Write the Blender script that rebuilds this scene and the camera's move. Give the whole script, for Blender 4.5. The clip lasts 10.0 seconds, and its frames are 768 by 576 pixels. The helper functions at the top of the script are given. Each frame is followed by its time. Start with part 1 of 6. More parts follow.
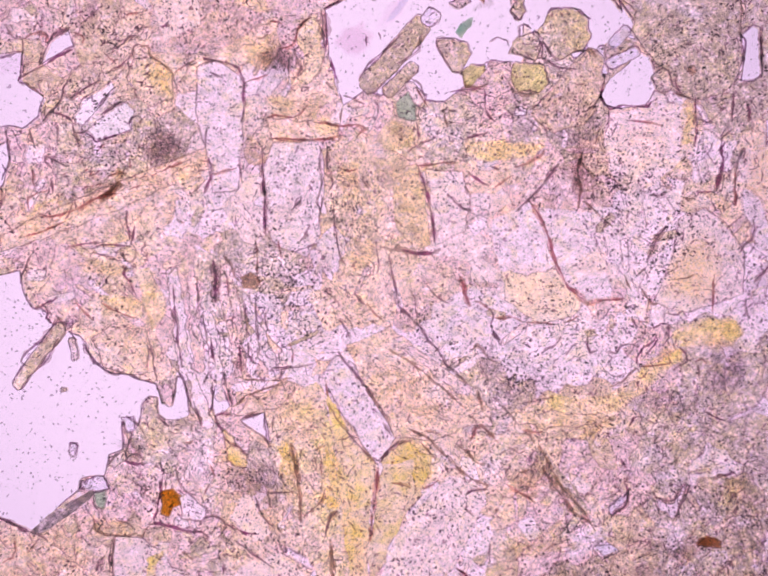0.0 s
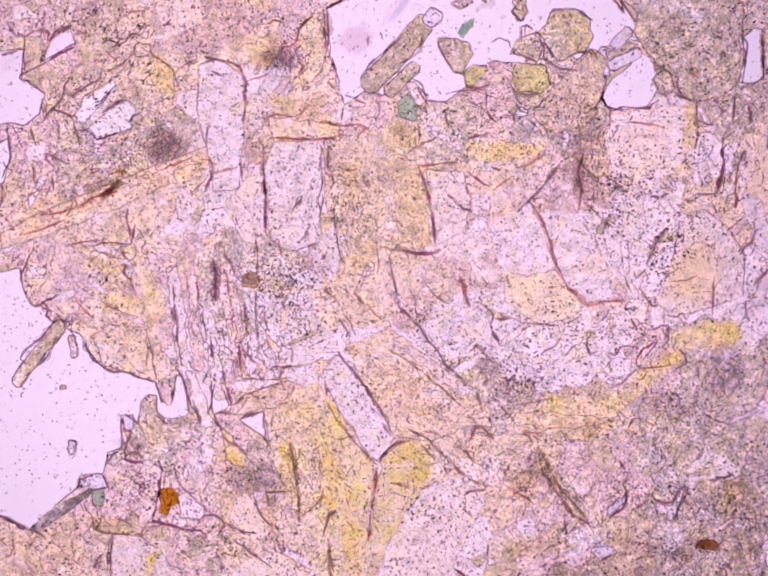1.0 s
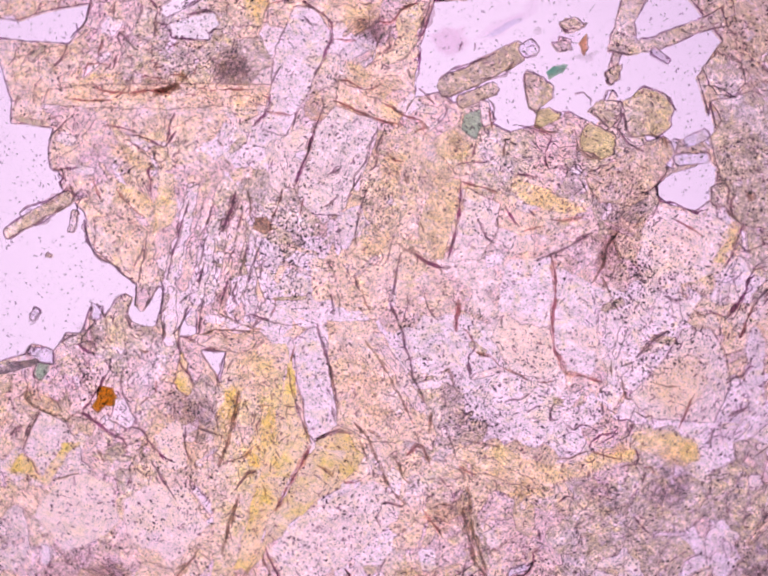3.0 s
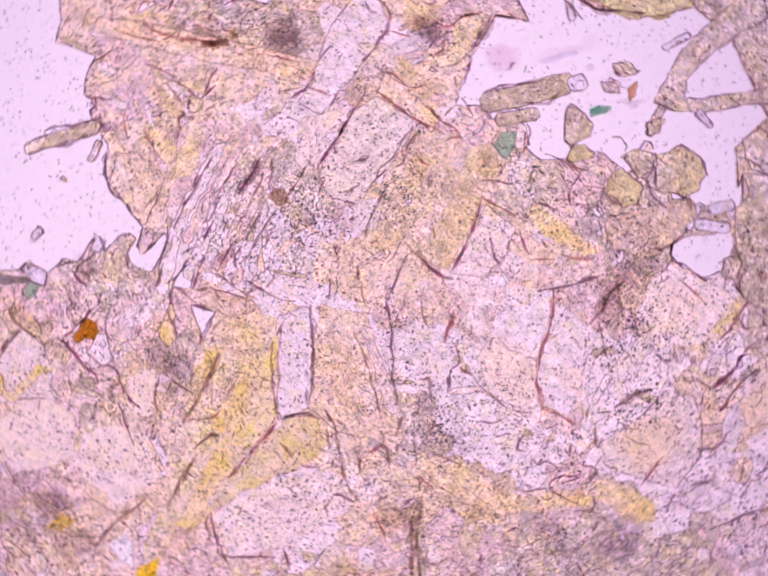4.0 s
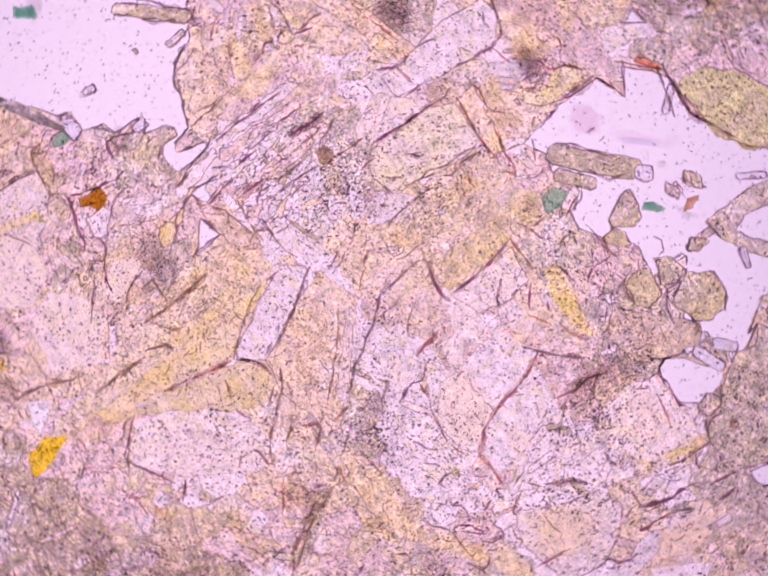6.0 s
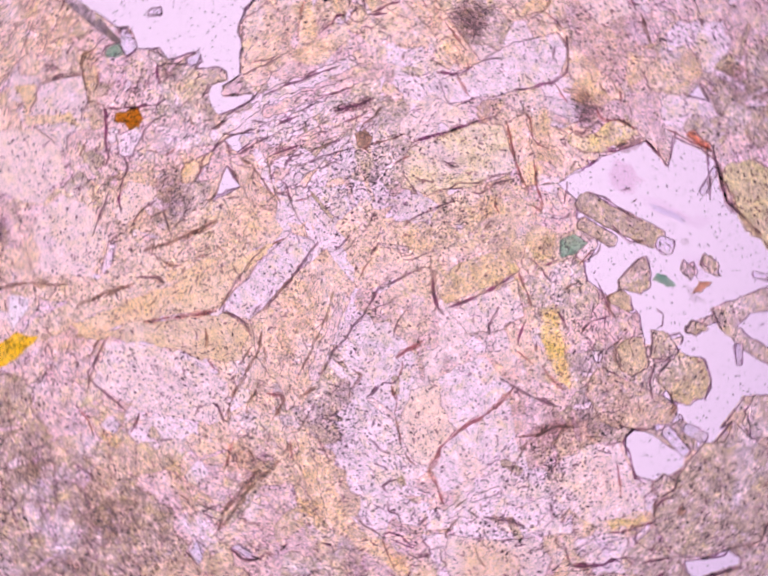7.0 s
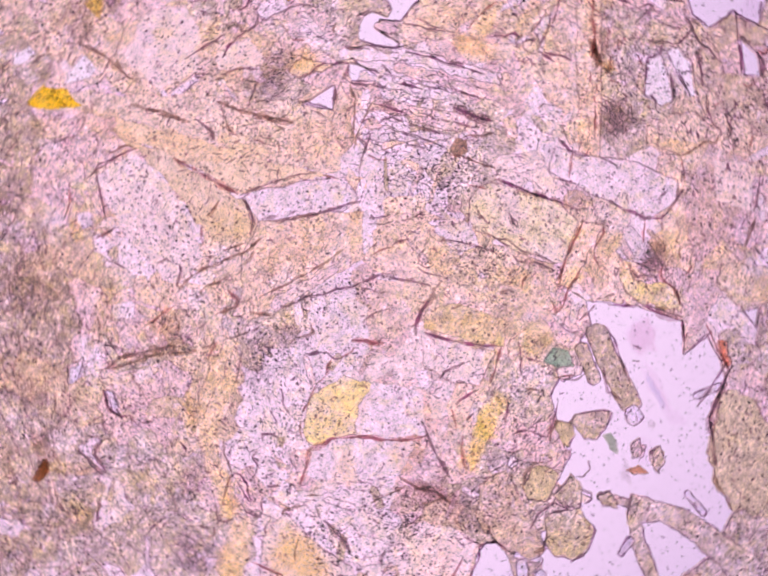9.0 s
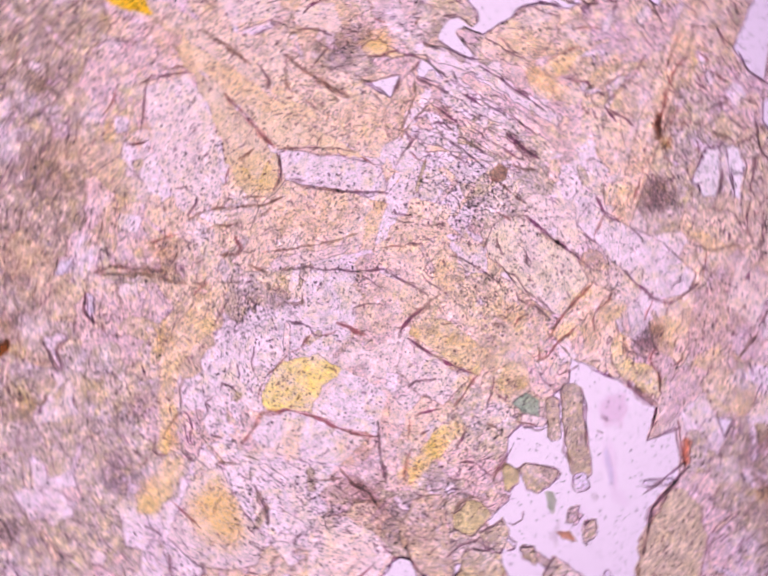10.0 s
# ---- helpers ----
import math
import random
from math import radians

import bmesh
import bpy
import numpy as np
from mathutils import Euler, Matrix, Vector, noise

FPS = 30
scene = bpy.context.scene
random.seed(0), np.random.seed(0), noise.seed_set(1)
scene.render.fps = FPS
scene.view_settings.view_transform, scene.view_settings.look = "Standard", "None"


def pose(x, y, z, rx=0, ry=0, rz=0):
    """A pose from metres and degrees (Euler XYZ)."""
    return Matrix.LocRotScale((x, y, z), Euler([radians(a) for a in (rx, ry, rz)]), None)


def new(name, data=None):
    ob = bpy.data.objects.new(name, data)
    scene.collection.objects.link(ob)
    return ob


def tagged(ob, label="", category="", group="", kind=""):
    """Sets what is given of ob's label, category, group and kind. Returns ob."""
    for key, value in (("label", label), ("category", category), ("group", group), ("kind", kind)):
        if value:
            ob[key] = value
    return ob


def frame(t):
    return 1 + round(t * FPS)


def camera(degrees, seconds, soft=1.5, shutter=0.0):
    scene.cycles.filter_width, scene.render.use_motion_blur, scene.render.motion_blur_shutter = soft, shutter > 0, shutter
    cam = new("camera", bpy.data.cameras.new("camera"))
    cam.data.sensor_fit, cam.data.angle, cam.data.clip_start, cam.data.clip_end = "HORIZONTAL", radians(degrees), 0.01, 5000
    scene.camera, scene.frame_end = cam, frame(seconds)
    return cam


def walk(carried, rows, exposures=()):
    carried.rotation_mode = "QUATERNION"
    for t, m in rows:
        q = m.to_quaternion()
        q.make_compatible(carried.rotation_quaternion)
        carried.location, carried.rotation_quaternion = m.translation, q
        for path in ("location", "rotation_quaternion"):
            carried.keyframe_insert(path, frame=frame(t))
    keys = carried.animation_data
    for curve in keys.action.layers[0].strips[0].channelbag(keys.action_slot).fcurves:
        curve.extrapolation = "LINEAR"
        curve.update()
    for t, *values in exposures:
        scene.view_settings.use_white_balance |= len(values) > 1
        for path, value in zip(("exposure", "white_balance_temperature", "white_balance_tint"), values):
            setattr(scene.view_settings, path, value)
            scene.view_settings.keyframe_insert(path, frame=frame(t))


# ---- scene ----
# A rock thin section turning on a microscope's stage, lit from below.
# Built a thousand times its size: a micrometre of the slice is a millimetre here.
# All outlines are in micrometres: x to the right, y downwards, from the corner of the first view.
UM = 1e-3
AXIS = (815.5, 580.0)          # the stage's axis of rotation
FIELD = 1568.0                 # width of the field of view
RADIUS = 1075.0                # how much of the section is built round the axis
WORK = 4200.0                 # working distance of the objective
THICK = 30.0                   # thickness of the rock slice


def at(x, y, z=0.0):
    return ((x - AXIS[0]) * UM, (AXIS[1] - y) * UM, z * UM)


# ---- camera: it stands still ----
cam = camera(math.degrees(2 * math.atan(FIELD / 2 / (WORK - THICK))), 10.0, soft=1.9, shutter=0.7)
eye = at(784, 588, WORK)
walk(cam, [(0.0, pose(*eye)), (10.0, pose(*eye))])

# ---- light: the lamp under the stage, and a dim room ----
world = bpy.data.worlds.new("room")
scene.world = world
world.use_nodes = True
world.node_tree.nodes["Background"].inputs[0].default_value = (0.55, 0.45, 0.6, 1)
world.node_tree.nodes["Background"].inputs[1].default_value = 0.12
scene.view_settings.exposure = 0.0

LAMP = (0.955, 0.685, 0.97)    # colour of the bright field


# ---- materials ----
def linear(rgb):
    return [(c / 255 / 12.92) if c <= 10 else ((c / 255 + 0.055) / 1.055) ** 2.4 for c in rgb]


def passes(rgb, faces=2):
    """What each of the faces lets through, so that the bright field shows in that colour behind them all."""
    return [min(1.0, max(0.002, c / l)) ** (1.0 / faces) for c, l in zip(linear(rgb), LAMP)]


def vivid(rgb, much=1.06):
    """The same colour, somewhat purer."""
    grey = sum(rgb) / 3
    return [grey + much * (c - grey) for c in rgb]


class Nodes:
    """A small helper to write node trees."""

    def __init__(self, name):
        self.mat = bpy.data.materials.new(name)
        self.mat.use_nodes = True
        self.tree = self.mat.node_tree
        self.tree.nodes.clear()
        self.end = self.add("ShaderNodeOutputMaterial")

    def add(self, kind, operation=""):
        node = self.tree.nodes.new(kind)
        if operation:
            node.operation = operation
        return node

    def put(self, socket, value):
        if isinstance(value, bpy.types.NodeSocket):
            self.tree.links.new(value, socket)
        elif hasattr(value, "__len__") and len(value) == 3 and socket.type == "RGBA":
            socket.default_value = (*value, 1)
        else:
            socket.default_value = value

    def math(self, op, a, b=0.0, c=0.0):
        node = self.add("ShaderNodeMath", operation=op)
        for socket, value in zip(node.inputs, (a, b, c)):
            self.put(socket, value)
        return node.outputs[0]

    def mix(self, fac, a, b, how="MIX"):
        node = self.add("ShaderNodeMix")
        node.data_type, node.blend_type = "RGBA", how
        self.put(node.inputs[0], fac)
        self.put(node.inputs[6], a)
        self.put(node.inputs[7], b)
        return node.outputs[2]

    def where(self, offset=0.0, turn=0.0, squash=1.0):
        """Places on the slice in micrometres, moved on by a number of each thing's own."""
        info = self.add("ShaderNodeTexCoord")
        scale = self.add("ShaderNodeMapping")
        self.put(scale.inputs[0], info.outputs["Object"])
        scale.inputs[1].default_value = (offset, offset * 0.7, 0)
        scale.inputs[2].default_value = (0, 0, radians(turn))
        scale.inputs[3].default_value = (1 / UM, squash / UM, 1 / UM)
        return scale.outputs[0]

    def noise(self, place, size, detail=2.0, rough=0.5, bend=0.0):
        node = self.add("ShaderNodeTexNoise")
        self.put(node.inputs["Vector"], place)
        node.inputs["Scale"].default_value = 1.0 / size
        node.inputs["Detail"].default_value = detail
        node.inputs["Roughness"].default_value = rough
        node.inputs["Distortion"].default_value = bend
        return node.outputs[0]

    def ramp(self, value, low, high):
        node = self.add("ShaderNodeMapRange")
        node.interpolation_type = "SMOOTHSTEP"
        self.put(node.inputs[0], value)
        node.inputs[1].default_value, node.inputs[2].default_value = low, high
        return node.outputs[0]


def mineral(name, rgb, second=None, third=None, grain=1.0, dots=1.0, axis=None, strong=None, streak=None, soak=1.0, patchy=(0.42, 0.66), power=2.0):
    """A mineral in transmitted light: clear, tinted by what it absorbs. second and third are its clouds of alteration.
    With axis and strong it is pleochroic: its absorption follows the angle between its own axis and the lamp's
    polarised light, which keeps its direction while the stage turns."""
    n = Nodes(name)
    place = n.where(offset=37.0 * (sum(map(ord, name)) % 50), turn=streak or 0.0, squash=2.6 if streak is not None else 1.0)
    info = n.add("ShaderNodeObjectInfo")
    rgb = vivid(rgb)
    base = passes(rgb)
    col = base
    if axis is not None:
        turn = n.add("ShaderNodeVectorTransform")
        turn.vector_type, turn.convert_from, turn.convert_to = "VECTOR", "OBJECT", "WORLD"
        turn.inputs[0].default_value = (1, 0, 0)
        dot = n.add("ShaderNodeVectorMath", operation="DOT_PRODUCT")
        n.put(dot.inputs[0], turn.outputs[0])
        dot.inputs[1].default_value = (math.cos(radians(axis)), -math.sin(radians(axis)), 0)
        along = n.math("POWER", n.math("ABSOLUTE", dot.outputs["Value"]), power)
        patch = n.ramp(n.noise(place, 60, 3, 0.6), *patchy)
        col = n.mix(n.math("MULTIPLY", along, patch), base, passes(vivid(strong, 1.0)))
    second = passes(vivid(second) if second else [c * 0.93 for c in rgb])
    third = passes(vivid(third) if third else (rgb[0] * 0.99, rgb[1] * 0.95, rgb[2] * 0.86))
    col = n.mix(n.ramp(n.noise(place, 70, 3, 0.55, 0.6), 0.45, 0.68), col, second)
    col = n.mix(n.math("MULTIPLY", n.ramp(n.noise(place, 45, 3, 0.6), 0.5, 0.72), 0.8), col, third)
    # washes of alteration that pay no heed to the grains' edges
    wide = n.where(offset=91.0)
    col = n.mix(n.math("MULTIPLY", n.ramp(n.noise(wide, 120, 4, 0.6, 0.5), 0.5, 0.72), WASH * soak), col, passes((244, 208, 240)))
    col = n.mix(n.math("MULTIPLY", n.ramp(n.noise(n.where(offset=-333.0), 95, 4, 0.6, 0.5), 0.54, 0.74), WASH * soak * 0.7), col, passes((241, 204, 174)))
    col = n.mix(n.math("MULTIPLY", n.ramp(n.noise(n.where(offset=777.0), 60, 4, 0.65, 0.5), 0.57, 0.77), WASH * soak * 0.8), col, passes((200, 160, 178)))
    col = n.mix(n.math("MULTIPLY", n.ramp(n.noise(n.where(offset=1234.0), 42, 3, 0.6, 0.8), 0.54, 0.7), WASH * soak * 0.7), col, passes((240, 204, 164)))
    col = n.mix(n.math("MULTIPLY", n.ramp(n.noise(n.where(offset=-1777.0), 30, 3, 0.6, 0.8), 0.56, 0.72), WASH * soak * 0.9), col, passes((243, 206, 238)))
    # each grain is a little lighter or darker than its fellows
    own = n.math("MULTIPLY_ADD", info.outputs["Random"], 0.08, 0.96)
    fine = n.noise(place, 6.5, 3, 0.7)
    tone = n.math("MULTIPLY_ADD", n.math("SUBTRACT", fine, 0.5), 1.0 * grain, 1.0)
    # dull purple and ochre fuzz a few micrometres across
    col = n.mix(n.math("MULTIPLY", n.ramp(n.noise(place, 9, 3, 0.7, 0.8), 0.53, 0.72), 0.6 * grain), col, n.mix(0.55, second, (0.74, 0.62, 0.82)))
    col = n.mix(n.math("MULTIPLY", n.ramp(n.noise(n.where(offset=513.0), 14, 3, 0.7), 0.52, 0.7), 0.45 * grain), col, third)
    mid = n.math("MULTIPLY_ADD", n.math("SUBTRACT", n.noise(wide, 26, 3, 0.6), 0.5), 0.75 * grain, 1.0)
    blot = n.ramp(n.noise(place, 15, 4, 0.7, 0.4), 0.54, 0.72)
    mid = n.math("MULTIPLY", mid, n.math("MULTIPLY_ADD", blot, -0.26 * grain, 1.03))
    tone = n.math("MULTIPLY", n.math("MULTIPLY", tone, mid), own)
    # tiny dark inclusions in the clouded places
    spots = n.add("ShaderNodeTexVoronoi")
    n.put(spots.inputs["Vector"], place)
    spots.inputs["Scale"].default_value = 1 / 7.0
    dot = n.ramp(spots.outputs["Distance"], 0.34, 0.12)
    cloud = n.ramp(n.noise(place, 60, 2), 0.42, 0.6)
    pick = n.ramp(n.noise(place, 13, 1), 0.42, 0.58)
    dot = n.math("MULTIPLY", n.math("MULTIPLY", dot, cloud), pick)
    tone = n.math("MULTIPLY", tone, n.math("MULTIPLY_ADD", dot, -0.62 * dots, 1.0))
    vec = n.add("ShaderNodeVectorMath", operation="SCALE")
    n.put(vec.inputs[0], col if isinstance(col, bpy.types.NodeSocket) else tuple(col))
    n.put(vec.inputs["Scale"], tone)
    glass = n.add("ShaderNodeBsdfRefraction")
    n.put(glass.inputs["Color"], vec.outputs[0])
    glass.inputs["Roughness"].default_value = 0.0
    glass.inputs["IOR"].default_value = 1.0
    n.put(n.end.inputs[0], glass.outputs[0])
    return n.mat


def film_of(name, rgb, vary=0.25, broken=0.0):
    """Thin dark matter in cracks and along the grains' edges: it swallows part of the light, less where it is broken up."""
    n = Nodes(name)
    place = n.where(offset=11.0)
    tone = n.math("MULTIPLY_ADD", n.noise(place, 30, 3), vary * 2, 1.0 - vary)
    vec = n.add("ShaderNodeVectorMath", operation="SCALE")
    vec.inputs[0].default_value = passes(rgb)
    n.put(vec.inputs["Scale"], tone)
    gap = n.math("MULTIPLY", n.ramp(n.noise(n.where(offset=71.0), 9, 3, 0.65), 0.42, 0.62), broken)
    clear = n.add("ShaderNodeBsdfTransparent")
    n.put(clear.inputs["Color"], n.mix(gap, vec.outputs[0], (0.97, 0.95, 0.97)))
    n.put(n.end.inputs[0], clear.outputs[0])
    return n.mat


WASH = 0.9
MINERALS = {}
MINERALS["feld90"] = dict(soak=0.5, rgb=(241, 205, 232), second=(234, 195, 220), third=(238, 199, 210), strong=(238, 202, 178), axis=92, patchy=(0.2, 0.5), grain=0.75)
MINERALS["lilac"] = dict(soak=0.7, rgb=(243, 207, 237), second=(235, 197, 224), third=(238, 200, 214), grain=0.62, dots=0.6)
MINERALS["pale"] = dict(soak=0.7, rgb=(241, 202, 223), second=(236, 197, 220), third=(237, 197, 202), grain=0.7, dots=0.8)
MINERALS["pink"] = dict(rgb=(230, 184, 201), second=(222, 178, 206), third=(222, 178, 178))
MINERALS["peach"] = dict(rgb=(236, 192, 192), second=(234, 190, 208), third=(232, 188, 172))
MINERALS["beige"] = dict(rgb=(228, 186, 184), second=(218, 176, 186), third=(222, 182, 162))
MINERALS["grey"] = dict(rgb=(217, 180, 190), second=(200, 164, 182), third=(216, 182, 164), grain=1.25, dots=1.3)
MINERALS["taupe"] = dict(rgb=(204, 166, 170), second=(186, 148, 156), third=(210, 174, 150), grain=1.5, dots=1.4)
MINERALS["taupe2"] = dict(rgb=(212, 176, 180), second=(196, 160, 172), third=(212, 178, 162), grain=1.3, dots=1.6)
MINERALS["darkgrey"] = dict(rgb=(146, 118, 132), second=(112, 90, 104), third=(168, 136, 138), grain=1.6)
MINERALS["olive"] = dict(rgb=(206, 172, 170), second=(196, 160, 174), third=(208, 174, 150), grain=1.2)
MINERALS["olive2"] = dict(rgb=(208, 174, 160), second=(196, 162, 162), third=(208, 176, 134), grain=1.2)
MINERALS["bright"] = dict(soak=0.1, rgb=(246, 217, 245), second=(243, 212, 240), third=(244, 210, 228), grain=0.4, dots=0.4)
MINERALS["straw"] = dict(soak=0.4, rgb=(210, 174, 166), strong=(208, 180, 138), axis=-12, patchy=(0.2, 0.5), second=(204, 168, 160), third=(208, 174, 146), grain=0.9)
MINERALS["blush"] = dict(soak=0.6, rgb=(238, 194, 212), second=(230, 188, 214), third=(236, 196, 192), grain=0.8)
MINERALS["oat"] = dict(soak=0.4, rgb=(224, 187, 182), strong=(228, 199, 160), axis=47, patchy=(0.2, 0.5), second=(216, 180, 176), third=(222, 188, 164), grain=0.9, dots=1.3)
MINERALS["honey"] = dict(soak=0.3, rgb=(232, 182, 118), second=(228, 180, 140), third=(232, 184, 88), dots=0.5)
MINERALS["rosy"] = dict(soak=0.45, rgb=(241, 201, 216), second=(236, 196, 222), third=(242, 204, 194), grain=0.45, dots=0.6)
MINERALS["clear"] = dict(soak=0.15, rgb=(228, 198, 234), second=(218, 186, 224), grain=0.6, dots=0.3)
MINERALS["green"] = dict(soak=0.15, rgb=(166, 162, 158), second=(176, 166, 164), third=(158, 158, 148), strong=(122, 150, 138), axis=80, patchy=(0.2, 0.5), grain=0.7, dots=0.5)
MINERALS["teal"] = dict(soak=0.15, rgb=(178, 166, 168), second=(182, 170, 172), third=(164, 160, 154), strong=(74, 132, 122), axis=42, patchy=(0.1, 0.4), grain=0.7, dots=0.3)
MINERALS["orange"] = dict(soak=0.1, rgb=(176, 98, 28), second=(140, 70, 16), third=(196, 120, 36), dots=0.6)
MINERALS["brown"] = dict(soak=0.15, rgb=(140, 78, 50), second=(120, 64, 44), third=(160, 96, 60))
MINERALS["brownpale"] = dict(soak=0.15, rgb=(178, 134, 126), second=(156, 108, 100), third=(190, 144, 132), grain=1.4)
MINERALS["redbrown"] = dict(soak=0.15, rgb=(196, 130, 114), second=(206, 146, 138), third=(186, 112, 86))
MINERALS["red"] = dict(soak=0.15, rgb=(218, 126, 114), second=(226, 144, 130), third=(206, 106, 86))
MINERALS["amber"] = dict(soak=0.15, rgb=(232, 172, 42), second=(226, 176, 92), third=(236, 184, 32), dots=0.4)
MINERALS["yellow20"] = dict(soak=0.8, rgb=(236, 193, 198), strong=(230, 193, 140), axis=18, third=(232, 190, 182))
MINERALS["yellow0"] = dict(soak=0.8, rgb=(236, 193, 200), strong=(230, 193, 146), axis=-8, third=(232, 190, 182))
MINERALS["gold20"] = dict(soak=0.4, rgb=(237, 195, 190), strong=(229, 191, 104), axis=18, third=(232, 190, 172), grain=0.6, dots=0.5)
MINERALS["yellow80"] = dict(rgb=(235, 194, 186), strong=(234, 198, 138), axis=95, third=(230, 190, 164))
MINERALS["yellow115"] = dict(soak=0.3, rgb=(241, 203, 222), strong=(246, 210, 140), axis=134, power=3.4, patchy=(0.28, 0.5), third=(238, 199, 206), grain=0.6, dots=0.5)
mats = {key: mineral("mineral " + key, **spec) for key, spec in MINERALS.items()}
RIM = film_of("purple brown grain boundary", (146, 98, 146), broken=0.6)
PURPLE = film_of("magenta purple grain boundary", (148, 72, 140), broken=0.45)
RUST = film_of("rust brown crack filling", (172, 100, 136), broken=0.5)
BROWN = film_of("dull brown crack filling", (158, 114, 136), broken=0.6)
HALO = film_of("faint purple fringe", (230, 192, 226))
RIM_STAIN = film_of("purple stain beside a crack", (216, 176, 208), 0.2)
RUST_STAIN = film_of("rusty stain beside a crack", (226, 176, 204), 0.2)
BROWN_STAIN = film_of("brown stain beside a crack", (218, 177, 202), 0.2)
SEAM = film_of("thin grain boundary", (192, 146, 186), broken=0.8)
FIBRE = film_of("fine dark fibre", (170, 122, 164), broken=0.8)
SPECK = film_of("opaque inclusion", (118, 82, 118), 0.4)
FAINT = film_of("deep-lying inclusion", (188, 144, 184), 0.3)
DUST = film_of("dust on the glass", (196, 160, 198), 0.3)
SIDE = film_of("broken side of a grain", (238, 200, 236), 0.1)

n = Nodes("clear slide glass")
glass = n.add("ShaderNodeBsdfGlass")
glass.inputs["Color"].default_value = (1, 1, 1, 1)
glass.inputs["Roughness"].default_value = 0.0
glass.inputs["IOR"].default_value = 1.5
n.put(n.end.inputs[0], glass.outputs[0])
GLASS = n.mat

n = Nodes("bright lamp window")
coord = n.add("ShaderNodeTexCoord")
length = n.add("ShaderNodeVectorMath", operation="DISTANCE")
n.put(length.inputs[0], coord.outputs["Object"])
length.inputs[1].default_value = (-0.2, 0.06, -1010 * UM)
fall = n.ramp(n.math("MULTIPLY", length.outputs["Value"], 1 / UM), 560.0, 1900.0)
glow = n.add("ShaderNodeEmission")
n.put(glow.inputs[0], n.mix(fall, LAMP, (0.52, 0.36, 0.62)))
glow.inputs[1].default_value = 1.1
n.put(n.end.inputs[0], glow.outputs[0])
LAMPGLASS = n.mat

n = Nodes("black lamp housing")
coat = n.add("ShaderNodeBsdfPrincipled")
n.put(coat.inputs["Base Color"], n.mix(n.noise(n.where(), 900, 4), (0.02, 0.02, 0.022), (0.035, 0.034, 0.036)))
coat.inputs["Roughness"].default_value = 0.45
n.put(n.end.inputs[0], coat.outputs[0])
HOUSING = n.mat


# ---- meshes ----
def solid(name, verts, faces, material, parent=None, label="", kind=""):
    mesh = bpy.data.meshes.new(name)
    mesh.from_pydata(verts, [], faces)
    mesh.materials.append(material)
    mesh.update()
    ob = new(name, mesh)
    if parent is not None:
        ob.parent = parent
    return tagged(ob, label, kind=kind)


def wobble(p, big=3.0, small=1.2, seed=0.0):
    a = noise.noise_vector(Vector((p[0] / 34, p[1] / 34, seed)))
    b = noise.noise_vector(Vector((p[0] / 10, p[1] / 10, 5 + seed)))
    return (p[0] + big * a.x + small * b.x, p[1] + big * a.y + small * b.y)


def dense(points, closed=True, step=9.0):
    out = []
    pairs = list(zip(points, points[1:] + points[:1] if closed else points[1:]))
    for (x0, y0), (x1, y1) in pairs:
        # the same stations whichever way the edge is walked
        flip = (x0, y0) > (x1, y1)
        k = max(1, round(math.hypot(x1 - x0, y1 - y0) / step))
        for i in range(k):
            f = 1 - (k - i) / k if flip else i / k
            out.append((x0 + (x1 - x0) * f, y0 + (y1 - y0) * f))
    if not closed:
        out.append(points[-1])
    return out


def inside(points, poly):
    """Which of the points lie inside the outline."""
    pts = np.asarray(points, float).reshape(-1, 2)
    a = np.asarray(poly, float)
    hit = np.zeros(len(pts), bool)
    if not len(pts):
        return hit
    near = np.nonzero((pts[:, 0] > a[:, 0].min()) & (pts[:, 0] < a[:, 0].max())
                      & (pts[:, 1] > a[:, 1].min()) & (pts[:, 1] < a[:, 1].max()))[0]
    if not len(near):
        return hit
    x, y = pts[near, 0][:, None], pts[near, 1][:, None]
    x0, y0 = a[:, 0], a[:, 1]
    x1, y1 = np.roll(x0, -1), np.roll(y0, -1)
    cross = (y0 > y) != (y1 > y)
    with np.errstate(divide="ignore", invalid="ignore"):
        edge = x0 + (y - y0) * (x1 - x0) / np.where(y1 == y0, 1e-9, y1 - y0)
    hit[near] = (np.sum(cross & (x < edge), axis=1) % 2) == 1
    return hit


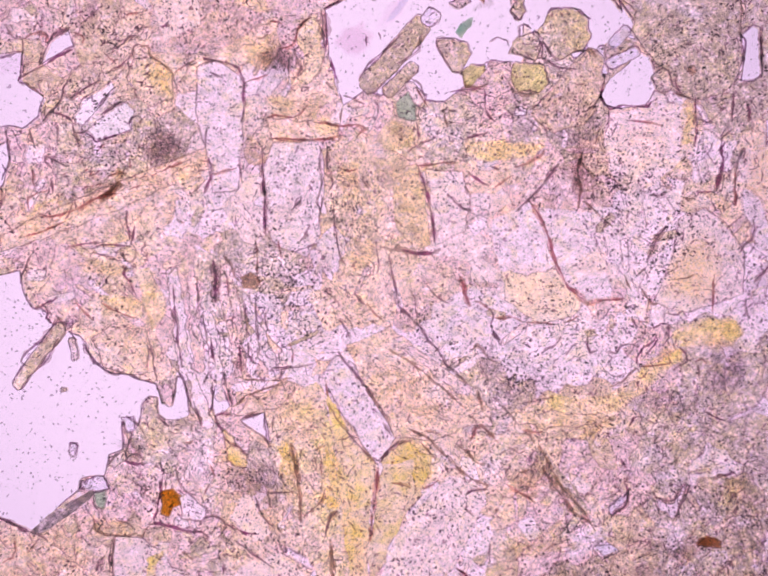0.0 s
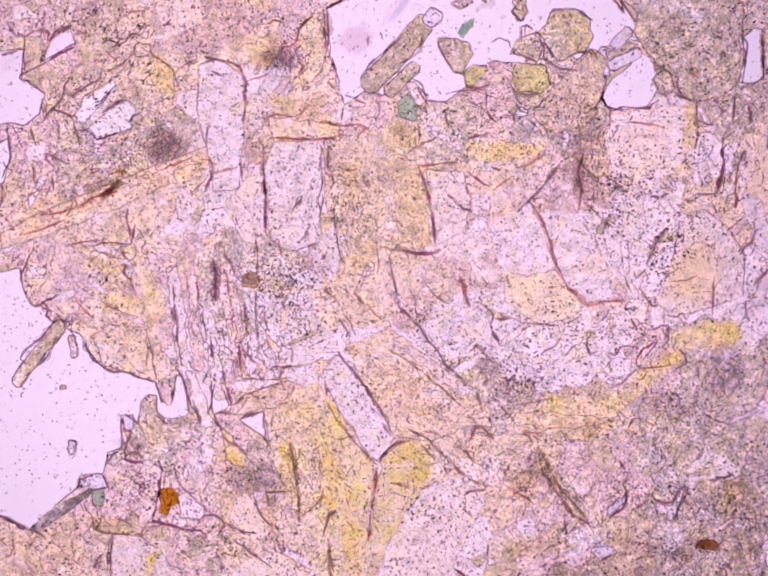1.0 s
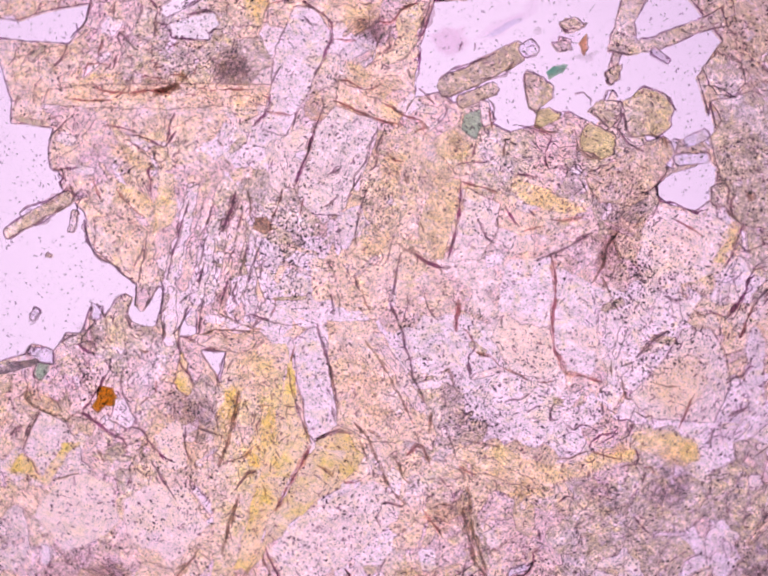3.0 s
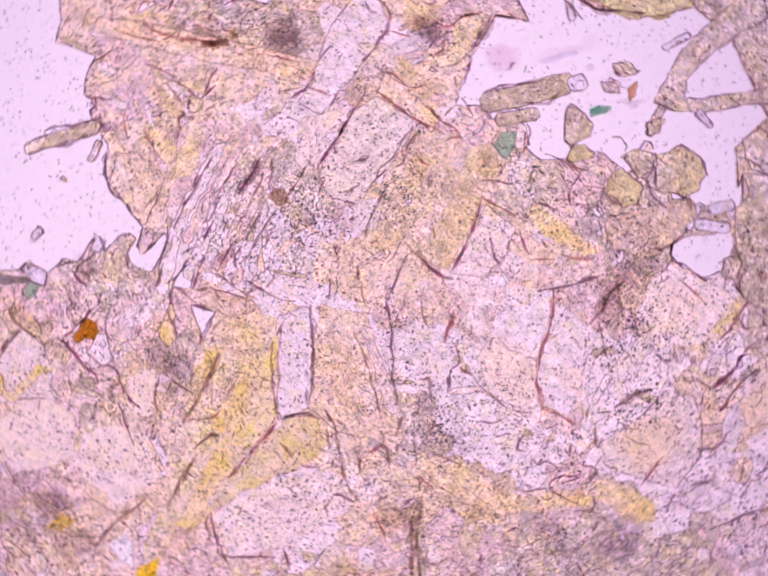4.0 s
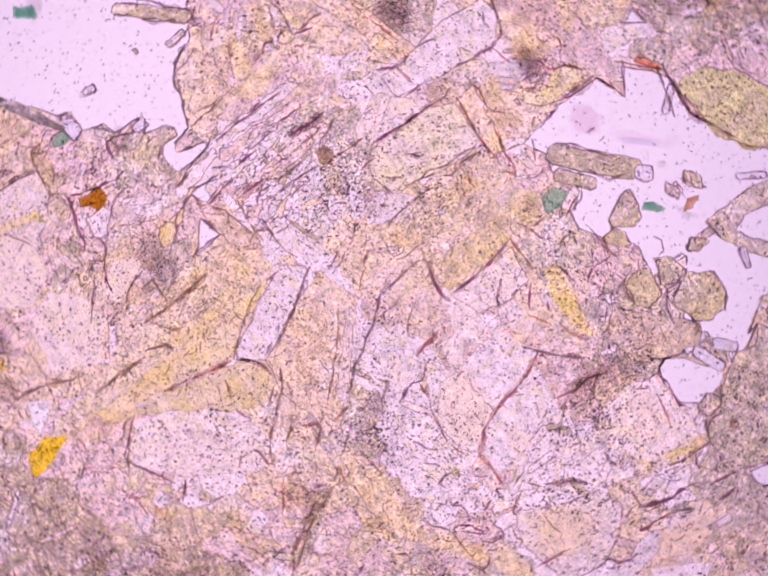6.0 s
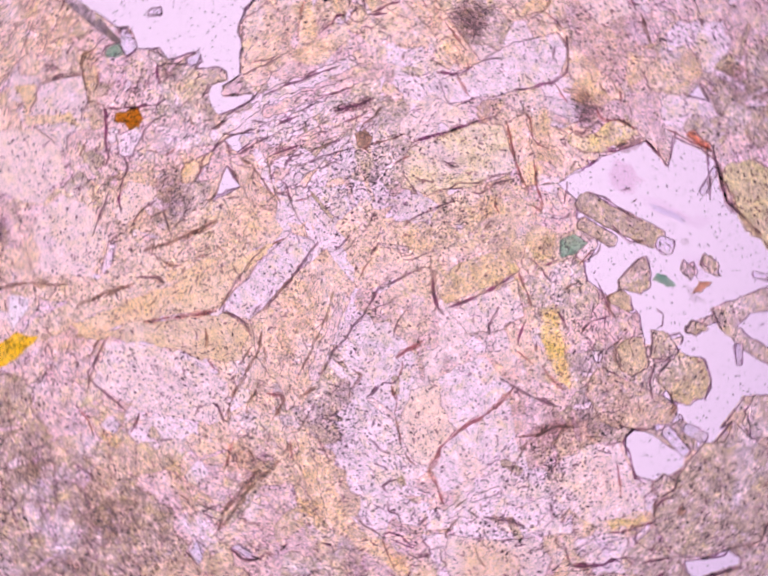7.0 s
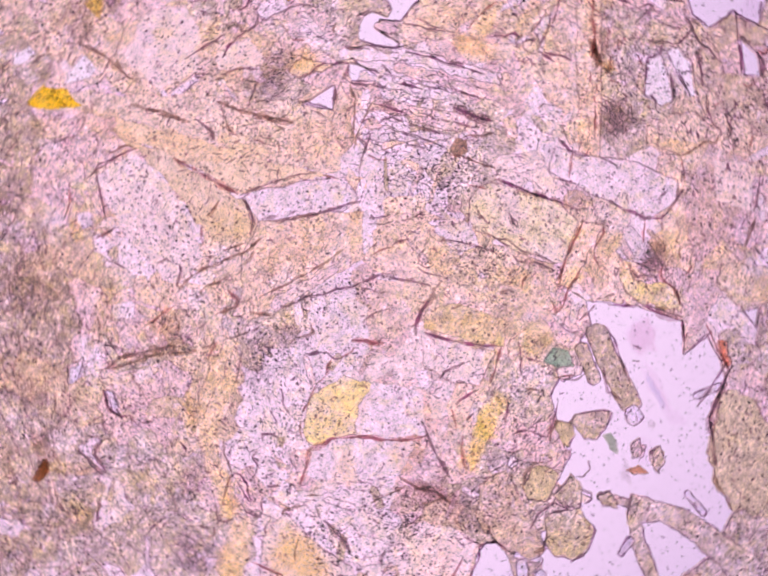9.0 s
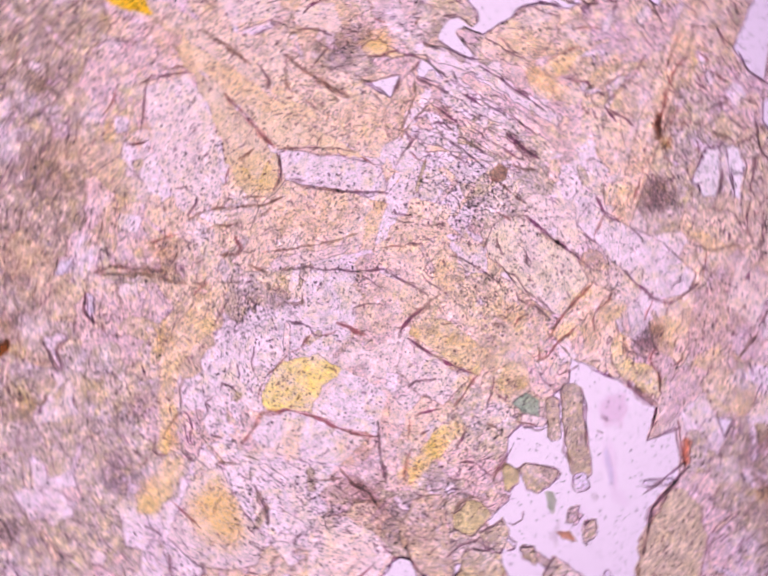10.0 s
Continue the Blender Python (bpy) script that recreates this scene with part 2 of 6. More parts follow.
def ribbon(verts, faces, line, widths, low, high, closed=False):
    """Adds a raised strip along the line to a mesh."""
    k = len(line)
    if k < 2:
        return
    pts = np.asarray(line, float)
    if closed:
        tang = np.roll(pts, -1, 0) - np.roll(pts, 1, 0)
    else:
        tang = np.gradient(pts, axis=0)
    size = np.maximum(np.hypot(tang[:, 0], tang[:, 1]), 1e-6)
    nx, ny = -tang[:, 1] / size, tang[:, 0] / size
    first = len(verts)
    for i in range(k):
        w = widths[i] / 2
        a = (pts[i, 0] + nx[i] * w, pts[i, 1] + ny[i] * w)
        b = (pts[i, 0] - nx[i] * w, pts[i, 1] - ny[i] * w)
        verts += [at(*a, high), at(*b, high), at(*b, low), at(*a, low)]
    for i in range(k if closed else k - 1):
        p, q = first + 4 * i, first + 4 * ((i + 1) % k)
        for j in range(4):
            faces.append((p + j, p + (j + 1) % 4, q + (j + 1) % 4, q + j))
    if not closed:
        faces.append((first, first + 3, first + 2, first + 1))
        end = first + 4 * (k - 1)
        faces.append((end, end + 1, end + 2, end + 3))


def swell(p, base, seed=0.0):
    """The uneven width of a crack or a grain's edge."""
    a = noise.noise(Vector((p[0] / 26, p[1] / 26, 9 + seed)))
    b = noise.noise(Vector((p[0] / 9, p[1] / 9, 3 + seed)))
    return base * max(0.05, 0.6 + 1.1 * a + 0.7 * b)


# ---- what the slice is made of: outlines, the later ones cut into the earlier ones ----
shapes = []


def outline(kind, tint, points, rim=0.0, rough=1.0, label="", rimmat=None):
    if kind.startswith(("yellow", "pale", "pleochroic", "altered", "amber", "orange")):
        rough = 1.9
    if kind in ("slender_lath", "beige_grain"):
        rough = 2.2
    if kind == "pore":
        rough = 0.6
    if kind in ("chip", "biotite_flake", "chlorite_flake"):
        rough = 1.6
    pts = [wobble(p, 5.0 * rough, 2.2 * rough, len(shapes) * 0.37) for p in dense(points, True, 7.0)]
    shapes.append(dict(kind=kind, tint=tint, pts=pts, rim=rim, label=label, rimmat=rimmat))


def lath(kind, tint, x0, y0, x1, y1, width, rim=3.0, label=""):
    """A long crystal with worn ends."""
    d = Vector((x1 - x0, y1 - y0))
    u = d.normalized()
    v = Vector((-u.y, u.x)) * width / 2
    p, q = Vector((x0, y0)), Vector((x1, y1))
    cut = min(width * 0.3, d.length * 0.2)
    pts = [p + v * 0.55, p + u * cut + v, q - u * cut + v * 0.94, q + v * 0.45,
           q - v * 0.5, q - u * cut * 0.7 - v * 0.96, p + u * cut * 0.8 - v, p - v * 0.5]
    outline(kind, tint, [tuple(a) for a in pts], rim, 0.9, label)


def pore(points):
    outline("pore", None, points, 3.6)


# ---- pores ----
pore([(0, 562), (20, 556), (40, 552), (42, 572), (46, 592), (55, 612), (68, 630), (84, 628), (96, 640), (94, 652), (108, 664), (140, 676), (162, 688), (176, 702), (181, 720), (198, 741), (215, 757), (232, 763), (252, 763), (276, 771), (300, 777), (318, 783), (326, 802), (331, 826), (352, 826), (357, 800), (362, 768), (373, 772), (380, 792), (385, 818), (384, 846), (362, 856), (336, 856), (322, 846), (320, 812), (305, 810), (292, 826), (287, 850), (283, 867), (262, 852), (250, 852), (250, 918), (222, 930), (214, 972), (165, 976), (160, 1002), (100, 1050), (62, 1086), (30, 1072), (0, 1058), (-29, 1050), (-184, 1055), (-220, 903), (-286, 567), (-248, 517), (-171, 487), (-110, 469), (-60, 532), (-43, 575)])
pore([(-60, 112), (46, 104), (42, 162), (88, 202), (76, 236), (46, 262), (18, 256), (-30, 262), (-70, 200)])
pore([(82, 132), (88, 112), (100, 86), (140, 58), (145, 72), (151, 93), (126, 105), (101, 118)])
pore([(-148, 428), (-160, 392), (-104, 369), (-54, 328), (13, 288), (18, 324), (6, 379), (-91, 411)])
pore([(663, 16), (672, 112), (690, 194), (702, 216), (740, 188), (778, 196), (812, 160), (830, 160), (862, 204), (908, 206), (945, 178), (988, 148), (1000, 122), (1064, 126), (1092, 60), (1130, 66), (1170, 118), (1200, 110), (1232, 90), (1262, 70), (1310, 84), (1290, 34), (1262, -4), (1272, 23), (1219, -43), (1239, -129), (1089, -219), (969, -233), (911, -159), (826, -108), (739, -110), (709, -89), (669, -38), (727, -13)])
pore([(1236, 216), (1226, 196), (1246, 160), (1272, 140), (1306, 104), (1330, 114), (1342, 178), (1328, 202), (1318, 214), (1260, 220)])
pore([(1514, 72), (1536, 50), (1552, 56), (1556, 150), (1540, 166), (1512, 164), (1520, 120)])
pore([(491, 858), (540, 842), (552, 905), (534, 890)])
pore([(446, 766), (458, 800), (469, 830), (455, 843), (438, 850), (431, 832), (438, 790)])
pore([(1247, 1053), (1252, 1040), (1268, 1021), (1281, 1004), (1282, 1020), (1273, 1035), (1256, 1046)])
pore([(1216, 1116), (1240, 1108), (1252, 1122), (1232, 1136)])
pore([(595, -91), (578, -119), (621, -128)])

# ---- crystals ----
outline("feldspar_lath", "lilac", [(402, 136), (440, 120), (490, 150), (500, 186), (492, 300), (488, 384), (432, 396), (424, 330), (400, 226)], 4, label="clear lilac-white feldspar lath with purple-brown edges")
outline("feldspar_lath", "feld90", [(556, 292), (648, 286), (664, 330), (652, 478), (628, 522), (566, 506), (546, 470), (536, 340)], 3, label="feldspar lath that turns from lilac to peach")
outline("altered_lath", "peach", [(545, 242), (690, 252), (694, 286), (550, 286)], 4, label="peach-coloured altered lath with rusty edges")
outline("quartz_grain", "bright", [(155, 255), (152, 235), (165, 205), (200, 185), (225, 165), (232, 178), (205, 215), (180, 240), (170, 255)], 1, label="almost clear grain beside a pore")
outline("quartz_grain", "bright", [(165, 272), (185, 255), (215, 230), (250, 208), (262, 211), (275, 230), (267, 245), (270, 262), (240, 274), (200, 288), (185, 280)], 1, label="almost clear grain beside a pore")
outline("yellow_grain", "yellow20", [(270, 122), (310, 114), (350, 150), (352, 194), (312, 216), (276, 200), (256, 162)], 3, label="yellow-stained grain set in pinkish groundmass")
outline("feldspar_lath", "lilac", [(1008, 446), (1080, 412), (1112, 470), (1132, 540), (1110, 560), (1024, 556), (1010, 510)], 0, label="pale pinkish feldspar lath with faint dust")
outline("pleochroic_crystal", "yellow115", [(1024, 556), (1110, 560), (1132, 540), (1164, 592), (1190, 616), (1172, 648), (1092, 656), (1030, 610)], 1, label="crystal whose yellow deepens and fades while turning")
outline("feldspar_lath", "lilac", [(1090, 420), (1178, 432), (1214, 480), (1240, 540), (1252, 604), (1196, 616), (1164, 592), (1132, 540), (1112, 470)], 0, label="pale pinkish feldspar lath with faint dust")
outline("feldspar_lath", "lilac", [(656, 764), (690, 724), (722, 742), (806, 896), (774, 942), (758, 930), (692, 836)], 5, label="clear lilac-white feldspar lath with purple-brown edges")
outline("pyroxene_lath", "peach", [(706, 706), (796, 668), (1002, 832), (1006, 872), (960, 868), (884, 900), (806, 892), (722, 742)], 1, label="large beige lath with parallel brown cleavage lines")
outline("feldspar_lath", "blush", [(822, 712), (842, 706), (966, 790), (958, 806), (930, 800)], 2, label="clear lilac-white feldspar lath with purple-brown edges")
outline("pleochroic_crystal", "yellow20", [(552, 903), (569, 829), (644, 778), (667, 814), (688, 954), (701, 1088), (724, 1242), (758, 1380), (726, 1406), (678, 1270), (615, 1086)], 0, label="crystal whose yellow deepens and fades while turning")
outline("pleochroic_crystal", "gold20", [(667, 814), (662, 790), (718, 896), (771, 951), (760, 1007), (753, 1102), (756, 1241), (724, 1242), (701, 1088), (688, 954)], 0, label="crystal whose yellow deepens and fades while turning")
outline("yellow_lath", "gold20", [(664, 920), (684, 950), (690, 1040), (668, 1030)], 0, label="yellowish lath with blurred edges")
outline("yellow_lath", "gold20", [(574, 900), (596, 910), (606, 1000), (590, 960)], 0, label="yellowish lath with blurred edges")
outline("pleochroic_crystal", "gold20", [(781, 942), (824, 905), (889, 934), (860, 1007), (798, 1110), (767, 1187), (754, 1252), (753, 1102)], 1, label="crystal whose yellow deepens and fades while turning")
outline("altered_lath", "peach", [(476, 852), (500, 822), (588, 774), (606, 792), (562, 832)], 4, label="peach-coloured altered lath with rusty edges")
outline("yellow_grain", "gold20", [(452, 880), (470, 892), (506, 936), (500, 956), (462, 940)], 2, label="yellow-stained grain set in pinkish groundmass")
outline("biotite_flake", "orange", [(326, 1008), (348, 1002), (366, 1018), (371, 1032), (352, 1038), (346, 1052), (328, 1047), (333, 1028)], 4, label="small angular orange-brown flake")
outline("chlorite_flake", "green", [(192, 1004), (214, 1000), (220, 1022), (214, 1040), (196, 1034)], 2, label="grey-green flake at the edge of a pore")
outline("biotite_flake", "brown", [(1428, 1102), (1450, 1098), (1474, 1104), (1472, 1116), (1440, 1120), (1424, 1114)], 3, label="small reddish brown flake")
outline("yellow_lath", "yellow0", [(1060, 838), (1112, 802), (1240, 812), (1322, 742), (1392, 710), (1394, 736), (1330, 792), (1262, 842), (1190, 882), (1062, 870)], 0, label="yellowish lath with blurred edges")
outline("yellow_lath", "yellow0", [(1372, 684), (1420, 652), (1508, 650), (1520, 690), (1470, 716), (1384, 706)], 0, label="yellowish lath with blurred edges")
outline("feldspar_lath", "pale", [(1388, 446), (1440, 422), (1496, 470), (1522, 520), (1518, 600), (1404, 640), (1334, 618), (1370, 540)], 2, label="pale pinkish feldspar lath with faint dust")
outline("feldspar_lath", "pale", [(1242, 230), (1380, 212), (1418, 218), (1412, 300), (1380, 340), (1330, 380), (1290, 396), (1244, 346), (1236, 282)], 0, label="peach-tinted speckled feldspar crystal")
outline("yellow_lath", "yellow80", [(1396, 300), (1404, 220), (1420, 214), (1416, 290)], 0, label="yellowish lath with blurred edges")
outline("speckled_grain", "taupe2", [(1290, 62), (1300, 24), (1262, -6), (1340, -60), (1460, -40), (1514, 0), (1512, 62), (1518, 122), (1500, 172), (1478, 192), (1430, 202), (1388, 196), (1360, 170), (1346, 130), (1322, 106)], 3, label="large grey-beige grain crowded with dark dots")
outline("altered_lath", "yellow80", [(798, 346), (850, 336), (868, 398), (884, 494), (842, 510), (802, 442)], 1, label="peach-coloured altered lath with rusty edges")
outline("feldspar_lath", "pale", [(870, 346), (944, 352), (962, 400), (950, 470), (892, 500), (880, 420)], 2, label="pale pinkish feldspar lath with faint dust")
outline("yellow_zone", "beige", [(690, 300), (760, 310), (776, 380), (770, 500), (730, 524), (704, 440), (684, 370)], 0, label="yellow-stained altered zone full of specks")
outline("yellow_lath", "yellow80", [(946, 292), (1010, 286), (1114, 296), (1090, 316), (1000, 330), (950, 306)], 0, label="yellowish lath with blurred edges")
outline("quartz_grain", "lilac", [(186, 504), (250, 502), (236, 524), (200, 518)], 1, label="almost clear grain beside a pore")
outline("yellow_lath", "yellow20", [(172, 522), (214, 524), (262, 544), (246, 554), (182, 536)], 0, label="yellowish lath with blurred edges")
outline("yellow_grain", "yellow20", [(250, 506), (268, 500), (280, 512), (274, 528), (256, 530)], 3, label="yellow-stained grain set in pinkish groundmass")
outline("yellow_lath", "yellow20", [(198, 602), (240, 600), (292, 622), (288, 652), (232, 638)], 0, label="yellowish lath with blurred edges")
outline("feldspar_lath", "peach", [(186, 690), (230, 660), (296, 672), (302, 760), (262, 768), (214, 748)], 3, label="peach-tinted speckled feldspar crystal")
outline("biotite_flake", "brownpale", [(488, 562), (510, 548), (532, 572), (520, 590), (494, 584)], 1, label="small reddish brown flake")
outline("pink_lath", "peach", [(4, 480), (120, 420), (420, 300), (426, 344), (300, 400), (100, 484), (4, 512)], 1.5, label="long pink lath with rust-coloured streaks")
outline("quartz_grain", "bright", [(629, 1360), (648, 1320), (670, 1330), (701, 1370), (666, 1371)], 0, label="almost clear grain set in pinkish groundmass")
outline("quartz_grain", "bright", [(655, 1470), (664, 1447), (691, 1461), (703, 1481), (683, 1492)], 0, label="almost clear grain set in pinkish groundmass")
outline("quartz_grain", "bright", [(687, 1568), (692, 1512), (738, 1543), (762, 1590), (727, 1613)], 0, label="almost clear grain set in pinkish groundmass")
outline("quartz_grain", "lilac", [(1230, 1144), (1210, 1119), (1229, 1104), (1249, 1124)], 1, label="almost clear grain set in pinkish groundmass")
outline("pale_grain", "rosy", [(311, 1224), (353, 1182), (422, 1178), (467, 1247), (448, 1297), (386, 1349), (306, 1302)], 0, label="pale pink smooth grain with blurred edges")
outline("pale_grain", "rosy", [(451, 1205), (506, 1147), (576, 1130), (642, 1191), (596, 1285), (507, 1277)], 0, label="pale pink smooth grain with blurred edges")
outline("pale_grain", "lilac", [(915, 1104), (955, 1046), (1005, 1051), (1001, 1129), (955, 1149)], 0, label="clear lilac grain with blurred edges")
outline("pale_grain", "rosy", [(1356, 572), (1389, 507), (1438, 484), (1482, 539), (1446, 622), (1393, 620)], 0, label="pale pink smooth grain with blurred edges")
outline("pale_grain", "lilac", [(1107, 729), (1161, 664), (1226, 697), (1221, 761), (1161, 766)], 0, label="clear lilac grain with blurred edges")
outline("pale_grain", "lilac", [(1226, 704), (1266, 639), (1310, 666), (1278, 718)], 0, label="clear lilac grain with blurred edges")
outline("pale_grain", "rosy", [(1508, 365), (1535, 315), (1580, 288), (1603, 351), (1563, 409)], 0, label="pale pink smooth grain with blurred edges")
outline("pale_grain", "lilac", [(1521, 439), (1519, 382), (1563, 409), (1587, 500), (1548, 498)], 0, label="clear lilac grain with blurred edges")
outline("pale_grain", "rosy", [(501, 1005), (467, 1056), (515, 1107), (555, 1094)], 0, label="pale pink smooth grain with blurred edges")
outline("pale_grain", "lilac", [(1578, 437), (1630, 322), (1674, 363), (1629, 471)], 0, label="clear lilac grain with blurred edges")
# needles
lath("slender_lath", "lilac", 352, 546, 380, 776, 26, 1.2, "slender clear lath among dark parallel strokes")
lath("slender_lath", "pink", 388, 560, 404, 760, 24, 1.2, "slender clear lath among dark parallel strokes")
lath("slender_lath", "lilac", 420, 640, 452, 820, 26, 1.2, "slender clear lath among dark parallel strokes")
lath("slender_lath", "pink", 456, 540, 496, 780, 30, 1.2, "slender clear lath among dark parallel strokes")
lath("slender_lath", "lilac", 500, 600, 560, 770, 26, 1.2, "slender clear lath among dark parallel strokes")
lath("slender_lath", "pink", 330, 780, 344, 830, 26, 1.2, "slender clear lath among dark parallel strokes")
lath("slender_lath", "lilac", 384, 760, 426, 870, 26, 1.2, "slender clear lath among dark parallel strokes")
# crystals standing in the pores
lath("needle", "olive", 128, 664, 30, 790, 28, 4, "olive-beige needle standing free in a clear pore")
lath("needle", "grey", 146, 690, 154, 738, 16, 3, "slender needle with dark edges")
lath("needle", "olive", 742, 184, 874, 36, 46, 3, "olive-beige needle standing free in a clear pore")
lath("needle", "clear", 866, 50, 894, 20, 32, 3, "small colourless needle in a clear pore")
lath("needle", "olive", 786, 192, 850, 132, 26, 4, "olive-beige needle standing free in a clear pore")
lath("chip", "pale", 832, 168, 866, 212, 24, 4, "small rounded greyish chip at a pore's edge")
outline("chlorite_flake", "green", [(806, 200), (830, 184), (852, 214), (846, 246), (812, 242)], 2, label="grey-green flake at the edge of a pore")
outline("chlorite_flake", "teal", [(926, 62), (940, 46), (966, 36), (968, 52), (944, 72)], 0, label="tiny teal green flake lying in a pore")
outline("chip", "olive", [(892, 84), (924, 74), (956, 86), (962, 112), (948, 148), (918, 146), (898, 106)], 5, label="rounded olive-beige chip beside the clear pore")
outline("chip", "straw", [(946, 142), (990, 128), (998, 158), (980, 180), (950, 172)], 4, label="yellowish olive rounded chip beside the clear pore")
outline("chip", "straw", [(1034, 150), (1060, 124), (1110, 130), (1118, 168), (1100, 190), (1060, 188)], 3, label="yellowish olive rounded chip beside the clear pore")
outline("chip", "pale", [(1066, 54), (1082, 60), (1092, 100), (1072, 120), (1060, 96)], 4, label="small rounded greyish chip at a pore's edge")
outline("chip", "olive2", [(1110, 40), (1125, 18), (1150, 12), (1182, 22), (1200, 40), (1206, 70), (1192, 100), (1165, 115), (1140, 118), (1118, 100), (1104, 82), (1098, 60)], 4, label="yellowish olive rounded chip beside the clear pore")
outline("chip", "grey", [(1172, 124), (1200, 98), (1216, 104), (1222, 138), (1180, 140)], 3, label="small rounded greyish chip at a pore's edge")
lath("needle", "clear", 1228, 94, 1234, 150, 16, 4, "small colourless needle in a clear pore")
lath("needle", "clear", 1240, 132, 1306, 102, 22, 4, "small colourless needle in a clear pore")
lath("needle", "clear", 1246, 92, 1286, 58, 24, 3, "small colourless needle in a clear pore")
lath("chip", "grey", 1348, 142, 1362, 186, 36, 3, "small rounded greyish chip at a pore's edge")
lath("needle", "grey", 1048, -30, 1058, 40, 18, 4, "slender needle with dark edges")
outline("biotite_flake", "redbrown", [(994, -12), (994, 6), (967, -16), (975, -39)], 1, label="small reddish brown flake")
lath("chip", "grey", 927, 0, 954, -9, 26, 3, "small rounded greyish chip at a pore's edge")
lath("chip", "grey", 927, -36, 956, -49, 26, 3, "small rounded greyish chip at a pore's edge")
outline("needle", "grey", [(1031, -22), (1021, -56), (1017, -144), (1030, -221), (1049, -303), (1076, -352), (1121, -299), (1095, -237), (1069, -175), (1059, -95), (1074, -62), (1106, -86), (1159, -132), (1212, -193), (1238, -162), (1189, -127), (1125, -63), (1064, -27)], 4, label="slender needle with dark edges")
outline("chip", "olive", [(1056, 41), (1045, 16), (1067, -11), (1073, 21)], 4, label="rounded olive-beige chip beside the clear pore")
lath("needle", "clear", 1110, -58, 1157, -46, 14, 4, "small colourless needle in a clear pore")
lath("needle", "clear", 981, -123, 1013, -177, 14, 4, "small colourless needle in a clear pore")
lath("needle", "clear", 753, -105, 799, -67, 14, 5, "small colourless needle in a clear pore")
outline("biotite_flake", "red", [(668, -64), (666, -82), (692, -93), (706, -110), (715, -105), (698, -83)], 3, label="small reddish brown flake")
lath("chip", "grey", 1250, -50, 1312, -63, 60, 3, "small rounded greyish chip at a pore's edge")
outline("chip", "clear", [(166, 982), (214, 974), (220, 1000), (190, 1004), (164, 1000)], 4, label="small rounded greyish chip at a pore's edge")
outline("chip", "pink", [(960, 180), (1000, 132), (1040, 126), (1046, 180), (1010, 200)], 1, label="small rounded greyish chip at a pore's edge")
outline("quartz_grain", "lilac", [(1345, 1015), (1360, 1028), (1378, 1025), (1395, 995), (1405, 988), (1395, 1015), (1385, 1045), (1375, 1065), (1362, 1050), (1350, 1048), (1342, 1030)], 2, label="almost clear grain beside a pore")
outline("chip", "grey", [(1368, 808), (1376, 802), (1386, 806), (1390, 822), (1378, 825), (1370, 818)], 2, label="small rounded greyish grain in beige groundmass")
outline("biotite_flake", "brownpale", [(1405, 133), (1415, 136), (1426, 144), (1420, 151), (1410, 145)], 1, label="small reddish brown flake")
outline("chip", "bright", [(1052, 234), (1049, 222), (1059, 214), (1072, 219), (1073, 233)], 4, label="small clear round chip with a dark edge")
outline("needle", "darkgrey", [(62, 1086), (98, 1052), (150, 1020), (186, 1000), (190, 1010), (160, 1035), (125, 1062), (95, 1086), (72, 1094)], 0, label="slender needle with dark edges")
lath("chip", "clear", 150, 902, 150, 934, 12, 5, "small rounded greyish chip at a pore's edge")
lath("chip", "grey", 122, 794, 136, 796, 8, 2, "small rounded greyish chip at a pore's edge")
# further out on the slice
outline("feldspar_lath", "pale", [(229, 1182), (231, 1094), (293, 1099), (321, 1122), (295, 1224), (246, 1194)], 3, label="pale pinkish feldspar lath with faint dust")
outline("yellow_grain", "gold20", [(218, 1231), (229, 1188), (253, 1199), (287, 1227), (303, 1140), (326, 1129), (304, 1233)], 0, label="yellow-stained grain set in pinkish groundmass")
outline("amber_grain", "amber", [(719, 1410), (710, 1363), (732, 1325), (750, 1357), (763, 1390), (770, 1425), (745, 1422)], 0, label="bright amber yellow grain")
outline("amber_grain", "honey", [(504, 1403), (517, 1363), (545, 1358), (537, 1390)], 0, label="bright amber yellow grain")
outline("yellow_lath", "yellow20", [(556, 931), (580, 899), (616, 950), (616, 1050), (604, 1066)], 0, label="yellowish lath with blurred edges")
outline("beige_grain", "oat", [(772, -109), (806, -125), (834, -120), (876, -136), (906, -148), (938, -173), (982, -226), (970, -253), (981, -272), (950, -312), (919, -330), (891, -285), (856, -277), (797, -236), (764, -186), (751, -143)], 2, label="large yellowish beige grain with a dark scalloped edge")
outline("feldspar_lath", "pink", [(307, 104), (309, -6), (423, -34), (537, 30), (502, 66), (437, 109)], 0, label="narrow pink feldspar strip inside a larger lath")
outline("yellow_grain", "yellow80", [(625, 173), (606, 162), (619, 138), (606, 58), (650, 21), (660, 114), (645, 153)], 3, label="yellow-stained grain set in pinkish groundmass")
outline("pale_grain", "pink", [(817, 1233), (764, 1158), (834, 1194), (897, 1190)], 2, label="pale grain with yellow cast")
outline("feldspar_lath", "pale", [(772, 1190), (810, 1094), (914, 972), (986, 985), (992, 1030), (930, 1158), (853, 1238)], 0, label="clear lilac-white feldspar lath with purple-brown edges")
outline("brown_patch", "brownpale", [(204, 417), (201, 399), (239, 369), (251, 374)], 0, label="brown smear of alteration")
